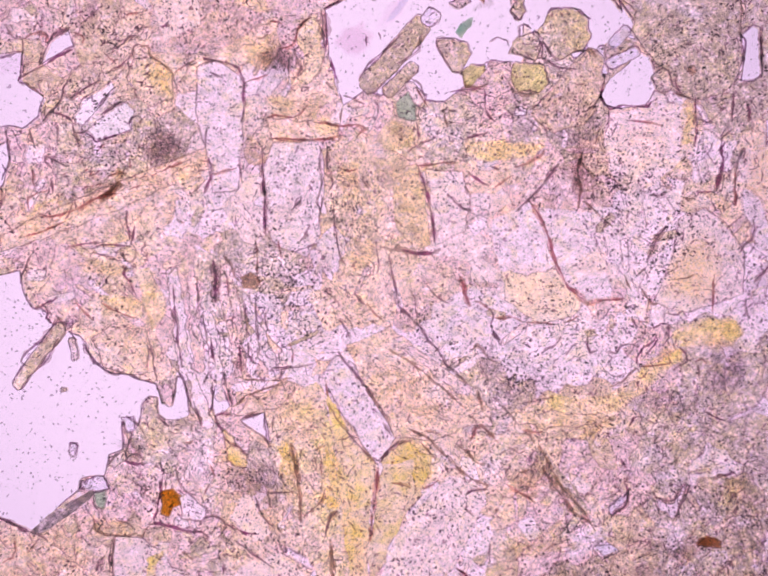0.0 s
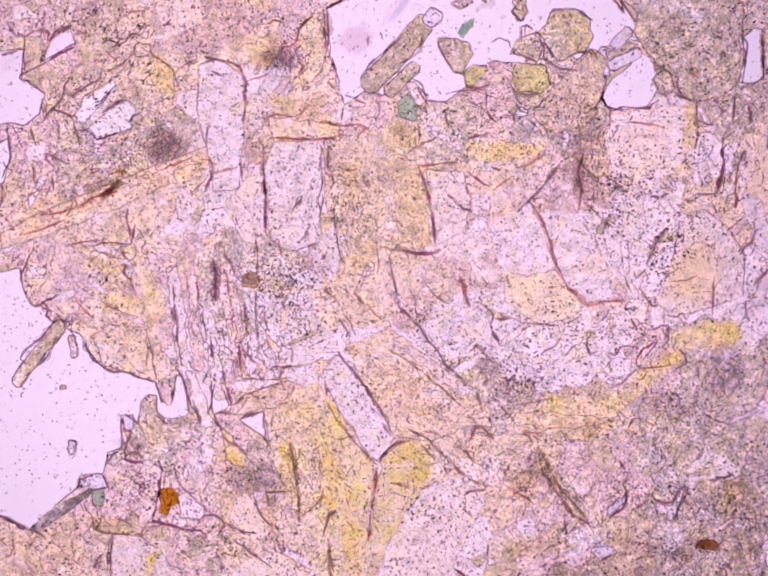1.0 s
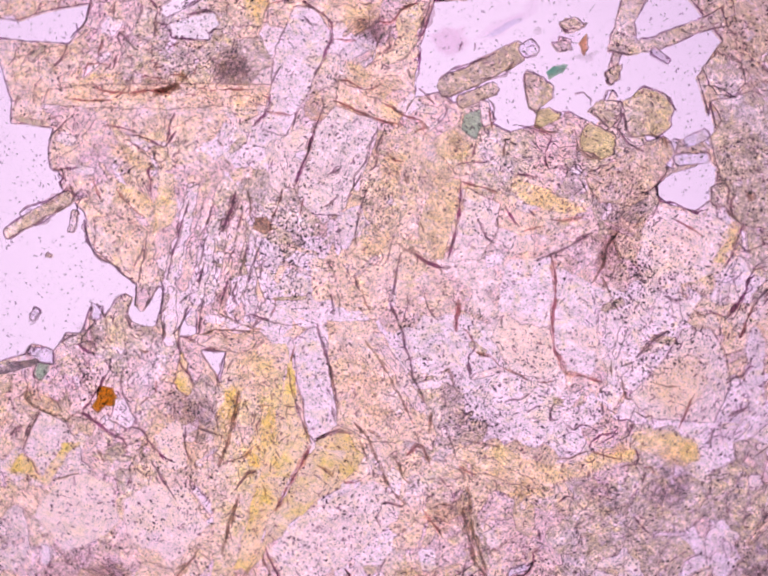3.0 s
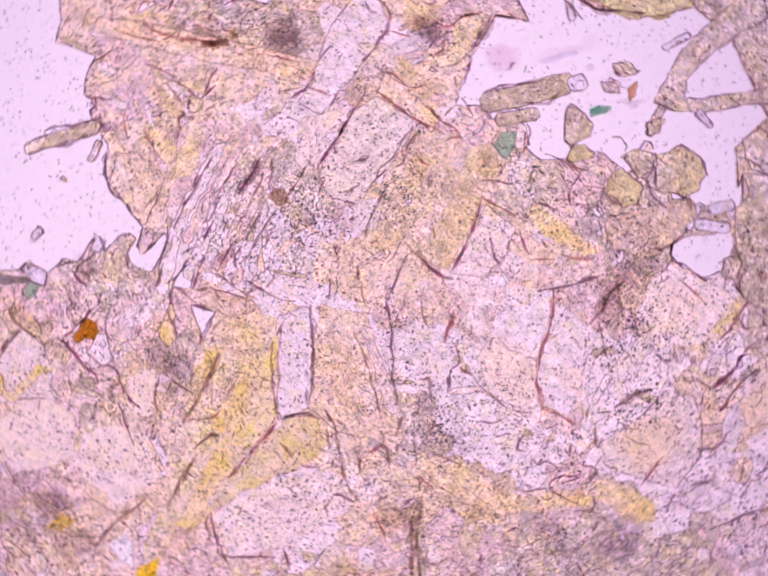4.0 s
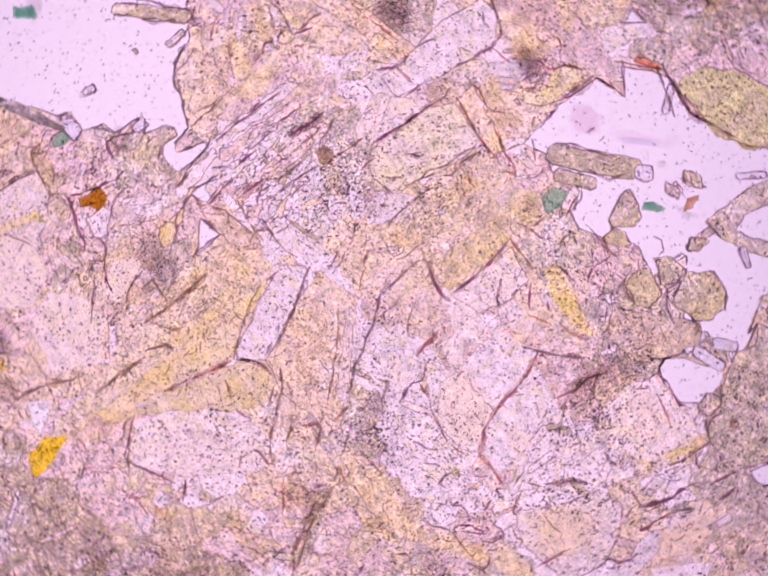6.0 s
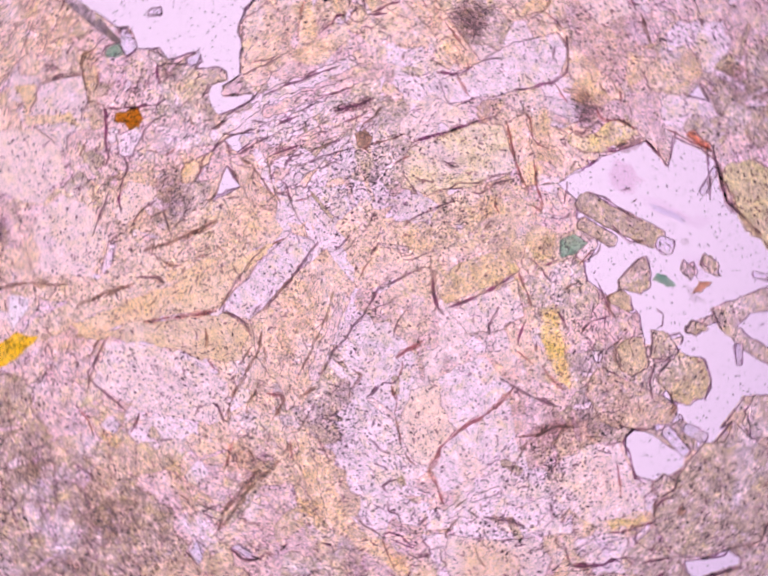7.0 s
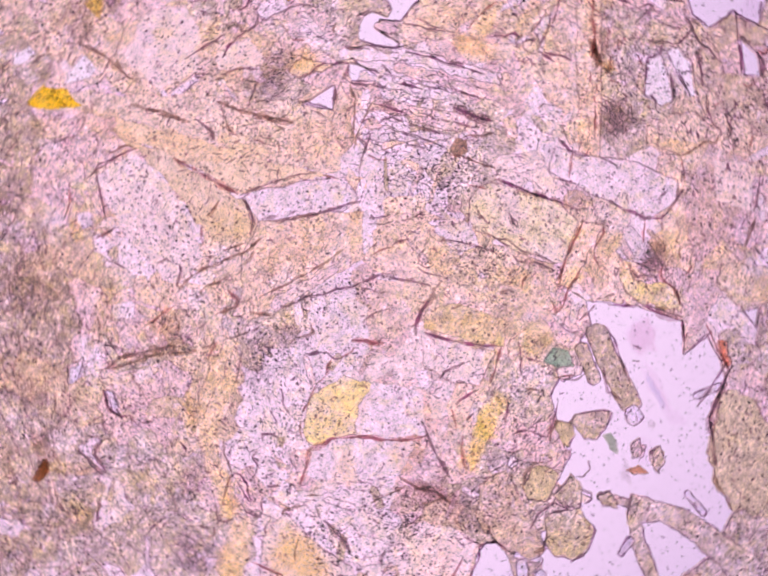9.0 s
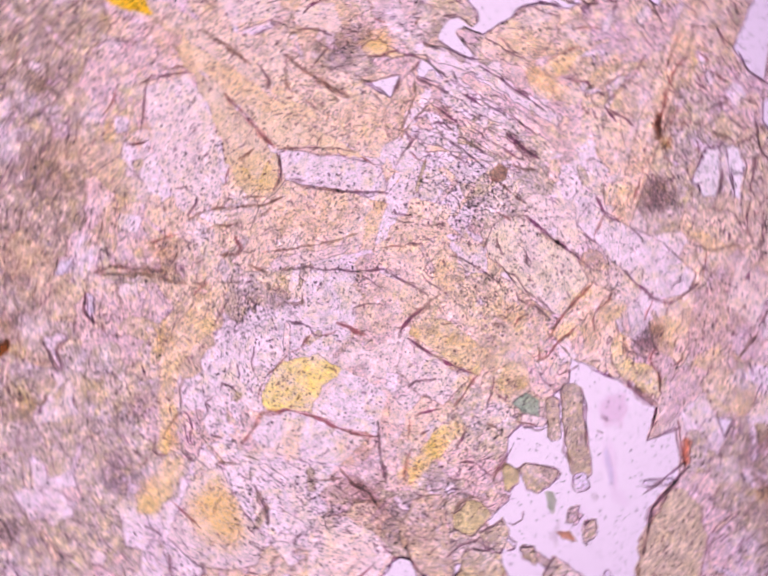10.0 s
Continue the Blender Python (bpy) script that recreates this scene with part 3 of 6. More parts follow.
outline("orange_lath", "peach", [(1054, 868), (1051, 842), (1218, 843), (1236, 865), (1164, 877)], 2, label="orange-tinted narrow lath")
lath("needle", "taupe", 1099, 920, 1204, 1052, 22, 0, "slender needle with dark edges")
outline("chip", "olive", [(1039, 107), (1051, 78), (1089, 59), (1112, 83), (1090, 119)], 4, label="rounded olive-beige chip beside the clear pore")
outline("altered_lath", "beige", [(1082, 238), (1131, 174), (1207, 94), (1233, 118), (1237, 179), (1192, 257), (1130, 273)], 2, label="peach-coloured altered lath with rusty edges")
outline("chip", "olive", [(917, -43), (939, -61), (969, -60), (961, -40), (934, -30)], 3, label="rounded olive-beige chip beside the clear pore")
outline("chip", "grey", [(914, 5), (948, -9), (965, 4), (935, 17)], 3, label="small rounded greyish chip at a pore's edge")
outline("chip", "grey", [(1248, -34), (1226, -62), (1239, -107), (1297, -105), (1313, -73), (1299, -36)], 4, label="small rounded greyish chip at a pore's edge")
outline("chip", "grey", [(222, 932), (250, 920), (256, 944), (236, 958), (220, 950)], 3, label="small rounded greyish chip at a pore's edge")
outline("chip", "clear", [(246, 852), (268, 848), (278, 872), (256, 880)], 3, label="small rounded greyish chip at a pore's edge")
outline("chlorite_flake", "teal", [(-78, 959), (-57, 928), (-38, 936), (-57, 975)], 0, label="tiny teal green flake lying in a pore")
outline("quartz_grain", "lilac", [(384, 1010), (420, 1036), (414, 1064), (372, 1060), (366, 1020)], 3, label="almost clear grain beside a pore")
outline("altered_lath", "yellow20", [(318, 690), (268, 548), (309, 549), (337, 635)], 0, label="peach-coloured altered lath with rusty edges")
outline("altered_lath", "peach", [(380, 401), (350, 356), (402, 335), (420, 372)], 1, label="peach-coloured altered lath with rusty edges")
outline("feldspar_lath", "pale", [(333, 84), (304, -2), (401, -29), (407, 48)], 0, label="pale pinkish feldspar lath with faint dust")
outline("beige_grain", "beige", [(528, -9), (485, -112), (562, -136), (595, -74), (574, -29)], 1, label="large beige grain with a dark scalloped edge")
outline("quartz_grain", "lilac", [(1252, 772), (1231, 752), (1256, 726), (1289, 733), (1288, 760)], 2, label="almost clear grain beside a pore")
outline("quartz_grain", "clear", [(1232, 1140), (1215, 1117), (1248, 1110), (1263, 1123)], 4, label="almost clear grain beside a pore")
outline("quartz_grain", "clear", [(1248, 1053), (1243, 1040), (1270, 1013), (1277, 1024)], 3, label="almost clear grain beside a pore")

# ---- the groundmass: an uneven mosaic of small grains, coloured by its parts of the slice ----
ZONES = {}
ZONES["pink"] = [(100, 40), (620, 60), (100, 300), (100, 580), (330, 620), (720, 200), (980, 230), (930, 430), (1150, 370), (1450, 500), (900, 600), (1300, 680), (1250, 950), (1150, 1050), (420, 940), (260, 1000), (420, 1120), (500, 1250), (400, 1050), (700, 1300), (860, 1300), (400, -60), (500, -250), (780, -250), (1700, 600), (360, 520), (1000, 480)]
ZONES["peach"] = [(350, 60), (500, 50), (230, 570), (250, 700), (830, 400), (1010, 340), (1300, 300), (1540, 400), (720, 600), (1000, 1000), (600, 860), (500, 1040), (150, 1120), (560, 1100), (600, 1300), (400, 1200), (-30, 480), (200, 440), (300, 460), (640, 200), (1560, 320)]
ZONES["beige"] = [(60, 160), (200, 130), (780, 280), (1100, 930), (900, 820), (1300, 1100), (300, 1100), (1000, 1250), (1300, -100), (860, 260), (720, 400), (740, 480), (700, 340), (1200, 880), (540, 210)]
ZONES["lilac"] = [(400, 440), (450, 700), (600, 570), (580, 680), (600, 420), (1300, 450), (1360, 500), (1440, 300), (1540, 600), (900, 660), (1080, 700), (1200, 720), (930, 1080), (1620, 480), (550, -80), (300, -100), (1620, 500), (1540, 900), (520, 180), (1340, 570), (640, 700)]
ZONES["grey"] = [(330, 300), (480, 560), (900, 240), (1130, 230), (1530, 200), (1000, 780), (1350, 900), (1450, 800), (1400, 1060), (540, 960), (280, 930), (600, -200), (1000, -350), (1450, -80), (1650, 700), (1600, 950), (190, 340), (560, 560), (860, 200), (1460, 740), (380, 880)]
ZONES["taupe"] = [(900, 1400), (1200, 1250), (1400, 1150), (800, 1480), (1060, 1420), (660, -320), (1540, 1060), (1250, 1350)]
ZONES["pale"] = [(520, 450), (300, 1150), (450, 350), (1080, 640), (700, 100), (960, 480)]
zone_points = np.array([p for key in ZONES for p in ZONES[key]], float)
zone_kinds = [key for key in ZONES for p in ZONES[key]]

rng = random.Random(7)
seeds = []
step = 58.0
reach = int(RADIUS / step) + 2
for i in range(-reach, reach + 1):
    for j in range(-reach, reach + 1):
        x = AXIS[0] + (i + 0.5 * (j % 2) + rng.uniform(-0.46, 0.46)) * step
        y = AXIS[1] + (j + rng.uniform(-0.46, 0.46)) * step
        if math.hypot(x - AXIS[0], y - AXIS[1]) < RADIUS + step:
            seeds.append((x, y))
seeds = np.array(seeds)


def cell(k):
    """The part of the plane nearer to one seed than to any other."""
    c = seeds[k]
    away = np.hypot(*(seeds - c).T)
    poly = [(c[0] - 150, c[1] - 150), (c[0] + 150, c[1] - 150), (c[0] + 150, c[1] + 150), (c[0] - 150, c[1] + 150)]
    for o in np.argsort(away)[1:22]:
        m, d = (c + seeds[o]) / 2, seeds[o] - c
        side = [(p[0] - m[0]) * d[0] + (p[1] - m[1]) * d[1] for p in poly]
        cut = []
        for i, p in enumerate(poly):
            j = (i + 1) % len(poly)
            if side[i] <= 0:
                cut.append(p)
            if (side[i] <= 0) != (side[j] <= 0):
                f = side[i] / (side[i] - side[j])
                cut.append((p[0] + (poly[j][0] - p[0]) * f, p[1] + (poly[j][1] - p[1]) * f))
        poly = cut
    return [(round(x, 2), round(y, 2)) for x, y in poly]


grains = []
for k, c in enumerate(seeds):
    if math.hypot(c[0] - AXIS[0], c[1] - AXIS[1]) > RADIUS:
        continue
    away = np.hypot(*(zone_points - c).T) + np.array([rng.uniform(0, 80) for z in zone_kinds])
    pts = [wobble(p, 18.0, 5.5) for p in dense(cell(k), True, 10.0)]
    grains.append(dict(kind="grain", tint=zone_kinds[int(np.argmin(away))], pts=pts, rim=0.0, label="", rimmat=None, c=tuple(c)))

# small laths strewn through the groundmass, leaning together from place to place
microlites = []
while len(microlites) < 600:
    a, d = rng.uniform(0, 2 * math.pi), RADIUS * math.sqrt(rng.random())
    x, y = AXIS[0] + d * math.cos(a), AXIS[1] + d * math.sin(a)
    lean = 2.0 * math.pi * noise.noise(Vector((x / 300, y / 300, 1))) + rng.gauss(0, 0.55)
    long, wide = rng.uniform(22, 85), rng.uniform(7, 19)
    if len(microlites) % 3 == 0:
        long, wide = rng.uniform(26, 60), rng.uniform(20, 40)
    u, v = Vector((math.cos(lean), math.sin(lean))), Vector((-math.sin(lean), math.cos(lean))) * wide / 2
    c = Vector((x, y))
    ends = [c - u * long / 2 + v * 0.4, c - u * long * 0.38 + v, c + u * long * 0.4 + v * 0.9, c + u * long / 2,
            c + u * long * 0.42 - v, c - u * long * 0.36 - v * 0.9]
    near = zone_kinds[int(np.argmin(np.hypot(*(zone_points - (x, y)).T)))]
    tint = rng.choice((near, near, "pale", "pink", "peach", "lilac", "olive"))
    loose = 2.2 if wide > 19 else 1.0
    pts = [wobble(tuple(p), 3.0 * loose, 2.0 * loose, len(microlites)) for p in dense([tuple(p) for p in ends], True, 7.0)]
    microlites.append(dict(kind="microlite", tint=tint, pts=pts, rim=rng.uniform(0.8, 2.4) / loose, label="", rimmat=None))
shapes = grains + microlites + shapes

# ---- one flat partition of the slice ----
from mathutils import geometry

index, coords, loops = {}, [], []
for s in shapes:
    loop = []
    for p in s["pts"]:
        key = (round(p[0], 2), round(p[1], 2))
        if key not in index:
            index[key] = len(coords)
            coords.append(Vector(key))
        if not loop or loop[-1] != index[key]:
            loop.append(index[key])
    area = sum(coords[a].x * coords[b].y - coords[b].x * coords[a].y for a, b in zip(loop, loop[1:] + loop[:1]))
    loops.append(loop if area > 0 else loop[::-1])
flat, _, tris, _, _, _ = geometry.delaunay_2d_cdt(coords, [], loops, 0, 0.01, False)
spot = np.array([[sum(flat[i][0] for i in tri) / 3, sum(flat[i][1] for i in tri) / 3] for tri in tris])
owner = np.full(len(tris), -1)
for k, s in enumerate(shapes):
    owner[inside(spot, s["pts"])] = k
parts = {}
for tri, k in zip(tris, owner):
    if k >= 0:
        parts.setdefault(int(k), []).append(tri)

# ---- things ----
section = tagged(new("thin_section"), "thin slice of pinkish speckled rock with yellow laths and clear pores", "rock slice")


def plate(k, pieces):
    """A crystal as a slab of the slice's thickness, with its own top height and its side walls."""
    lift = THICK - 3.0 + 3.0 * random.Random(k).random()
    verts, faces, number = [], [], {}

    def vert(i, z):
        if (i, z) not in number:
            number[i, z] = len(verts)
            verts.append(at(flat[i][0], flat[i][1], z))
        return number[i, z]

    edges = set()
    for tri in pieces:
        faces.append([vert(i, lift) for i in reversed(tri)])
        faces.append([vert(i, 0.0) for i in tri])
        for a, b in zip(tri, tri[1:] + tri[:1]):
            edges.add((a, b))
    for a, b in edges:
        if (b, a) not in edges:
            faces.append((vert(a, 0.0), vert(a, lift), vert(b, lift), vert(b, 0.0)))
    return verts, faces


def islands(tris):
    """The connected pieces of a crystal that others cut through, the largest first, with their areas."""
    by_edge, out, seen = {}, [], set()
    for i, tri in enumerate(tris):
        for a, b in zip(tri, tri[1:] + tri[:1]):
            by_edge.setdefault((min(a, b), max(a, b)), []).append(i)
    for i in range(len(tris)):
        if i in seen:
            continue
        stack, group = [i], []
        seen.add(i)
        while stack:
            k = stack.pop()
            group.append(tris[k])
            tri = tris[k]
            for a, b in zip(tri, tri[1:] + tri[:1]):
                for o in by_edge[min(a, b), max(a, b)]:
                    if o not in seen:
                        seen.add(o)
                        stack.append(o)
        area = 0.0
        for a, b, c in group:
            a, b, c = flat[a], flat[b], flat[c]
            area += abs((b[0] - a[0]) * (c[1] - a[1]) - (c[0] - a[0]) * (b[1] - a[1])) / 2
        out.append((area, group))
    return sorted(out, key=lambda p: -p[0])


def sides(mesh):
    """The walls of a slab have the broken grain's own surface."""
    mesh.materials.append(SIDE)
    for face in mesh.polygons:
        if len(face.vertices) == 4:
            face.material_index = 1


mosaic = {}
solo = dict(grain=0, microlite=0)
order = sorted(parts, key=lambda k: math.hypot(shapes[k]["pts"][0][0] - AXIS[0], shapes[k]["pts"][0][1] - AXIS[1]))
made = {}
for k in order:
    s = shapes[k]
    if s["kind"] == "pore":
        continue
    for number, (area, pieces) in enumerate(islands(parts[k])):
        small = s["kind"] in solo
        if area < 60 or (small and (area < 400 or solo[s["kind"]] >= 300)):
            mosaic.setdefault((s["kind"] == "microlite", s["tint"]), []).append((k, pieces))
            continue
        if small:
            solo[s["kind"]] += 1
        verts, faces = plate(k, pieces)
        ob = solid(s["kind"], verts, faces, mats[s["tint"]], section, s["label"])
        sides(ob.data)
        made.setdefault(k, ob)
for (laths, tint), keys in mosaic.items():
    verts, faces = [], []
    for k, pieces in keys:
        v, f = plate(k, pieces)
        faces += [[i + len(verts) for i in face] for face in f]
        verts += v
    sides(solid("microlite_felt" if laths else "groundmass", verts, faces, mats[tint], section, "", "stuff").data)


# ---- the grains' edges ----
spans = np.array([(*np.min(s["pts"], 0), *np.max(s["pts"], 0)) for s in shapes])


def runs(k, pts, closed):
    """The stretches of an outline that no later crystal covers."""
    hide = np.zeros(len(pts), bool)
    box = spans[k]
    meet = (spans[:, 0] < box[2]) & (spans[:, 2] > box[0]) & (spans[:, 1] < box[3]) & (spans[:, 3] > box[1])
    for o in np.nonzero(meet)[0]:
        if o <= max(k, len(grains) - 1):
            continue
        hide |= inside(pts, shapes[o]["pts"])
    far = np.hypot(*(np.asarray(pts) - AXIS).T) > RADIUS
    hide |= far
    if not hide.any():
        return [(pts, closed)]
    out, now = [], []
    first = int(np.argmax(hide))
    seq = list(range(first, len(pts))) + list(range(first))
    for i in seq:
        if hide[i]:
            if len(now) > 2:
                out.append((now, False))
            now = []
        else:
            now.append(pts[i])
    if len(now) > 2:
        out.append((now, False))
    return out


seam_v, seam_f, halo_v, halo_f, edge_v, edge_f = [], [], [], [], [], []
for k, s in enumerate(shapes):
    if s["kind"] == "grain":
        for line, closed in runs(k, s["pts"], True):
            ribbon(seam_v, seam_f, line, [max(0.0, swell(p, 2.8, 2.0) - 2.2) + 0.05 for p in line], THICK - 6, THICK + 1, closed)
        continue
    if s["rim"] <= 0:
        continue
    thin = 0.75 if s["kind"] in ("needle", "chip", "microlite", "pore") else 0.22
    for line, closed in runs(k, s["pts"], True):
        verts, faces = [], []
        ribbon(verts, faces, line, [swell(p, s["rim"] * thin, k * 0.1) for p in line], THICK - 5, THICK + 2, closed)
        if s["kind"] == "microlite":
            edge_f += [[i + len(edge_v) for i in face] for face in faces]
            edge_v += verts
            continue
        ribbon(halo_v, halo_f, line, [swell(p, 1.8 + s["rim"], k * 0.2) for p in line], THICK - 6, THICK - 1, closed)
        if s["kind"] == "pore":
            solid("pore_edge", verts, faces, RIM, section, "dark uneven edge of a clear pore")
        elif k in made:
            solid("rim", verts, faces, s["rimmat"] or RIM, made[k])
solid("grain_boundary", seam_v, seam_f, SEAM, section, "", "stuff")
solid("microlite_edge", edge_v, edge_f, FIBRE, section, "", "stuff")
solid("fringe", halo_v, halo_f, HALO, section, "", "stuff")

# ---- cracks ----
def crack(points, width, material=RIM):
    line = [wobble(p, 2.6, 1.6, 4.0) for p in dense(points, False, 6.0)]
    k = len(line)
    taper = [min(1.0, 0.35 + 0.22 * min(i, k - 1 - i)) for i in range(k)]
    verts, faces = [], []
    ribbon(verts, faces, line, [swell(p, width * 0.8, 6.0) * f for p, f in zip(line, taper)], THICK - 4, THICK + 3)
    ob = solid("crack", verts, faces, material, section)
    verts, faces = [], []
    beside = [wobble(p, 3.0, 2.0, 8.0) for p in line]
    ribbon(verts, faces, beside, [swell(p, width * 1.9, 7.0) * f for p, f in zip(beside, taper)], THICK - 8, THICK - 4.5)
    solid("stain", verts, faces, STAINS[material.name], ob)


STAINS = {RIM.name: RIM_STAIN, PURPLE.name: RIM_STAIN, RUST.name: RUST_STAIN, BROWN.name: BROWN_STAIN}

# upper left
crack([(0, 118), (30, 108)], 7)
crack([(45, 78), (46, 100), (44, 125), (48, 150)], 3)
crack([(38, 165), (40, 158), (52, 152), (80, 138), (105, 122), (130, 110), (148, 100)], 6, PURPLE)
crack([(95, 88), (108, 72), (125, 62), (142, 55)], 8)
crack([(150, 65), (165, 70), (172, 78), (168, 88)], 3.5, RUST)
crack([(50, 80), (65, 70), (80, 66), (95, 74), (92, 86)], 4, RUST)
crack([(8, 50), (16, 62), (24, 72), (34, 78)], 4)
crack([(52, 168), (65, 178), (85, 195)], 4)
crack([(38, 165), (46, 171), (56, 170)], 7)
crack([(128, 185), (125, 205), (118, 215), (100, 232), (88, 250)], 5)
crack([(145, 150), (135, 170), (128, 182), (132, 194), (145, 199), (158, 190), (175, 180), (195, 168), (205, 162)], 4, PURPLE)
crack([(195, 222), (205, 208), (225, 186), (235, 178)], 6)
crack([(85, 205), (92, 215), (90, 235)], 3.5)
crack([(110, 232), (128, 234), (142, 238), (150, 250), (151, 275), (156, 285), (158, 300)], 6, PURPLE)
crack([(152, 272), (175, 272), (190, 280), (196, 290), (215, 284), (240, 275), (270, 264)], 4, PURPLE)
crack([(205, 235), (225, 222), (240, 210), (256, 207)], 5)
crack([(258, 207), (265, 214), (275, 226)], 3.5)
crack([(268, 262), (264, 250), (268, 240), (280, 236)], 4)
crack([(205, 95), (215, 85), (228, 90), (240, 97), (252, 88), (262, 72), (275, 70), (285, 80)], 4.5)
crack([(212, 108), (222, 118), (228, 125), (240, 120)], 4, RUST)
crack([(232, 140), (245, 135), (258, 122), (270, 112), (272, 95), (285, 90)], 5, PURPLE)
crack([(232, 70), (236, 82), (246, 86)], 3.5)
crack([(258, 28), (270, 26), (282, 24)], 4, RUST)
crack([(285, 95), (302, 92), (306, 115), (322, 124), (338, 135), (350, 148)], 3.5, BROWN)
crack([(355, 148), (370, 138), (382, 130), (398, 125)], 3.5, RUST)
crack([(352, 150), (357, 168), (362, 182)], 3.5)
crack([(60, 262), (62, 280), (72, 300)], 3.5)
crack([(20, 262), (30, 275), (50, 270)], 3.5)
crack([(10, 268), (16, 285), (20, 315), (18, 335), (10, 352), (4, 368)], 5)
crack([(328, 55), (337, 52), (345, 53)], 9, PURPLE)
# top middle
crack([(660, 18), (680, 10), (700, -2)], 7, PURPLE)
crack([(655, 20), (659, 60), (660, 100)], 8)
crack([(665, 25), (666, 60), (665, 108)], 8, PURPLE)
crack([(675, 115), (682, 140), (688, 165), (693, 190), (698, 210)], 6, PURPLE)
crack([(700, 215), (697, 235), (696, 255)], 4, BROWN)
crack([(415, 118), (445, 125), (470, 130), (485, 138), (494, 152), (500, 170), (497, 195), (497, 220), (495, 250)], 5.5, PURPLE)
crack([(500, 168), (520, 162), (545, 152)], 3.5, RUST)
crack([(424, 255), (420, 275), (418, 300)], 3.5)
crack([(545, 240), (560, 236), (580, 240), (600, 240), (615, 230), (628, 214)], 4, RUST)
crack([(548, 283), (590, 284), (630, 285), (660, 284), (690, 278)], 5, RUST)
crack([(693, 260), (696, 275), (690, 290)], 5, PURPLE)
crack([(640, 250), (665, 253), (690, 257), (715, 256), (735, 252)], 5, RUST)
crack([(570, 100), (585, 98), (597, 92), (605, 80), (608, 62), (620, 45), (635, 35)], 4.5, RUST)
crack([(595, 100), (606, 122), (615, 140), (605, 155), (600, 162)], 5)
crack([(590, 105), (588, 130), (590, 150)], 5)
crack([(550, 42), (565, 44), (575, 48)], 4, RUST)
crack([(525, 80), (540, 75), (548, 70)], 4, BROWN)
crack([(610, 178), (630, 176), (620, 184)], 4)
crack([(665, 165), (675, 180), (680, 182)], 4)
crack([(700, 195), (720, 205), (745, 212)], 3.5, PURPLE)
crack([(770, 200), (772, 225), (765, 245)], 4, PURPLE)
crack([(720, 262), (735, 255), (745, 262), (728, 280)], 4, RUST)
crack([(430, 148), (445, 155), (455, 158)], 6)
# left
crack([(92, 320), (110, 325), (132, 338), (140, 336)], 5)
crack([(95, 318), (92, 330), (105, 340), (115, 346)], 4)
crack([(105, 365), (107, 380), (108, 395)], 4, PURPLE)
crack([(58, 430), (55, 412), (58, 402), (75, 395), (100, 388)], 3.5, RUST)
crack([(65, 345), (66, 370), (70, 380)], 4, RUST)
crack([(50, 482), (80, 474), (110, 464), (130, 455)], 4, RUST)
crack([(80, 445), (120, 440), (160, 425), (190, 408), (220, 400), (245, 395)], 6, RUST)
crack([(200, 402), (225, 393), (235, 380), (240, 372)], 7, BROWN)
crack([(330, 350), (345, 340), (365, 335), (390, 325)], 4, RUST)
crack([(220, 360), (240, 352), (258, 352)], 5, RUST)
crack([(185, 508), (205, 502), (230, 500), (255, 501), (268, 503)], 5, PURPLE)
crack([(187, 515), (210, 522), (235, 530), (250, 534)], 5, PURPLE)
crack([(250, 515), (252, 528), (262, 536), (274, 535)], 5, PURPLE)
crack([(288, 518), (292, 505), (302, 500)], 3.5)
crack([(292, 512), (302, 518), (296, 524), (290, 518)], 4, PURPLE)
crack([(130, 508), (145, 503), (165, 500), (185, 497), (210, 495)], 4, PURPLE)
crack([(258, 430), (258, 450), (262, 470), (265, 490)], 5, PURPLE)
crack([(275, 460), (270, 485), (268, 500)], 4, PURPLE)
crack([(285, 475), (295, 490)], 4)
crack([(65, 520), (55, 540), (45, 560), (42, 580)], 4)
crack([(255, 545), (252, 560), (265, 575), (278, 605)], 5, PURPLE)
crack([(305, 555), (325, 560), (345, 560), (355, 545)], 3, BROWN)
crack([(360, 450), (375, 455)], 3.5, RUST)
crack([(386, 480), (400, 485)], 8, PURPLE)
# laths above the middle
crack([(535, 300), (534, 320), (535, 340), (537, 370), (540, 400), (540, 430), (541, 460), (544, 480), (552, 487)], 8, PURPLE)
crack([(537, 345), (539, 380), (540, 420)], 6, PURPLE)
crack([(430, 356), (455, 350), (480, 344)], 4.5, RUST)
crack([(410, 328), (428, 328)], 4, RUST)
crack([(425, 320), (432, 345), (430, 365), (425, 378), (415, 395)], 6, PURPLE)
crack([(488, 325), (490, 345), (495, 375)], 4)
crack([(480, 440), (481, 455)], 6, PURPLE)
crack([(457, 465), (461, 490)], 5)
crack([(412, 405), (418, 425)], 4)
crack([(655, 300), (653, 340), (658, 380), (650, 410), (655, 440)], 4)
crack([(668, 300), (667, 340), (676, 360), (680, 375), (672, 390)], 5)
crack([(660, 395), (658, 420), (650, 455)], 3.5)
crack([(680, 415), (682, 450), (685, 470), (688, 495), (692, 520), (700, 535)], 5)
crack([(595, 430), (608, 415), (616, 402)], 5)
crack([(612, 490), (622, 480), (632, 460)], 5, PURPLE)
crack([(571, 488), (571, 505), (575, 525)], 5, RUST)
crack([(600, 515), (620, 508), (650, 495)], 4)
crack([(690, 340), (715, 350), (730, 345)], 3.5, RUST)
crack([(740, 370), (752, 388)], 5)
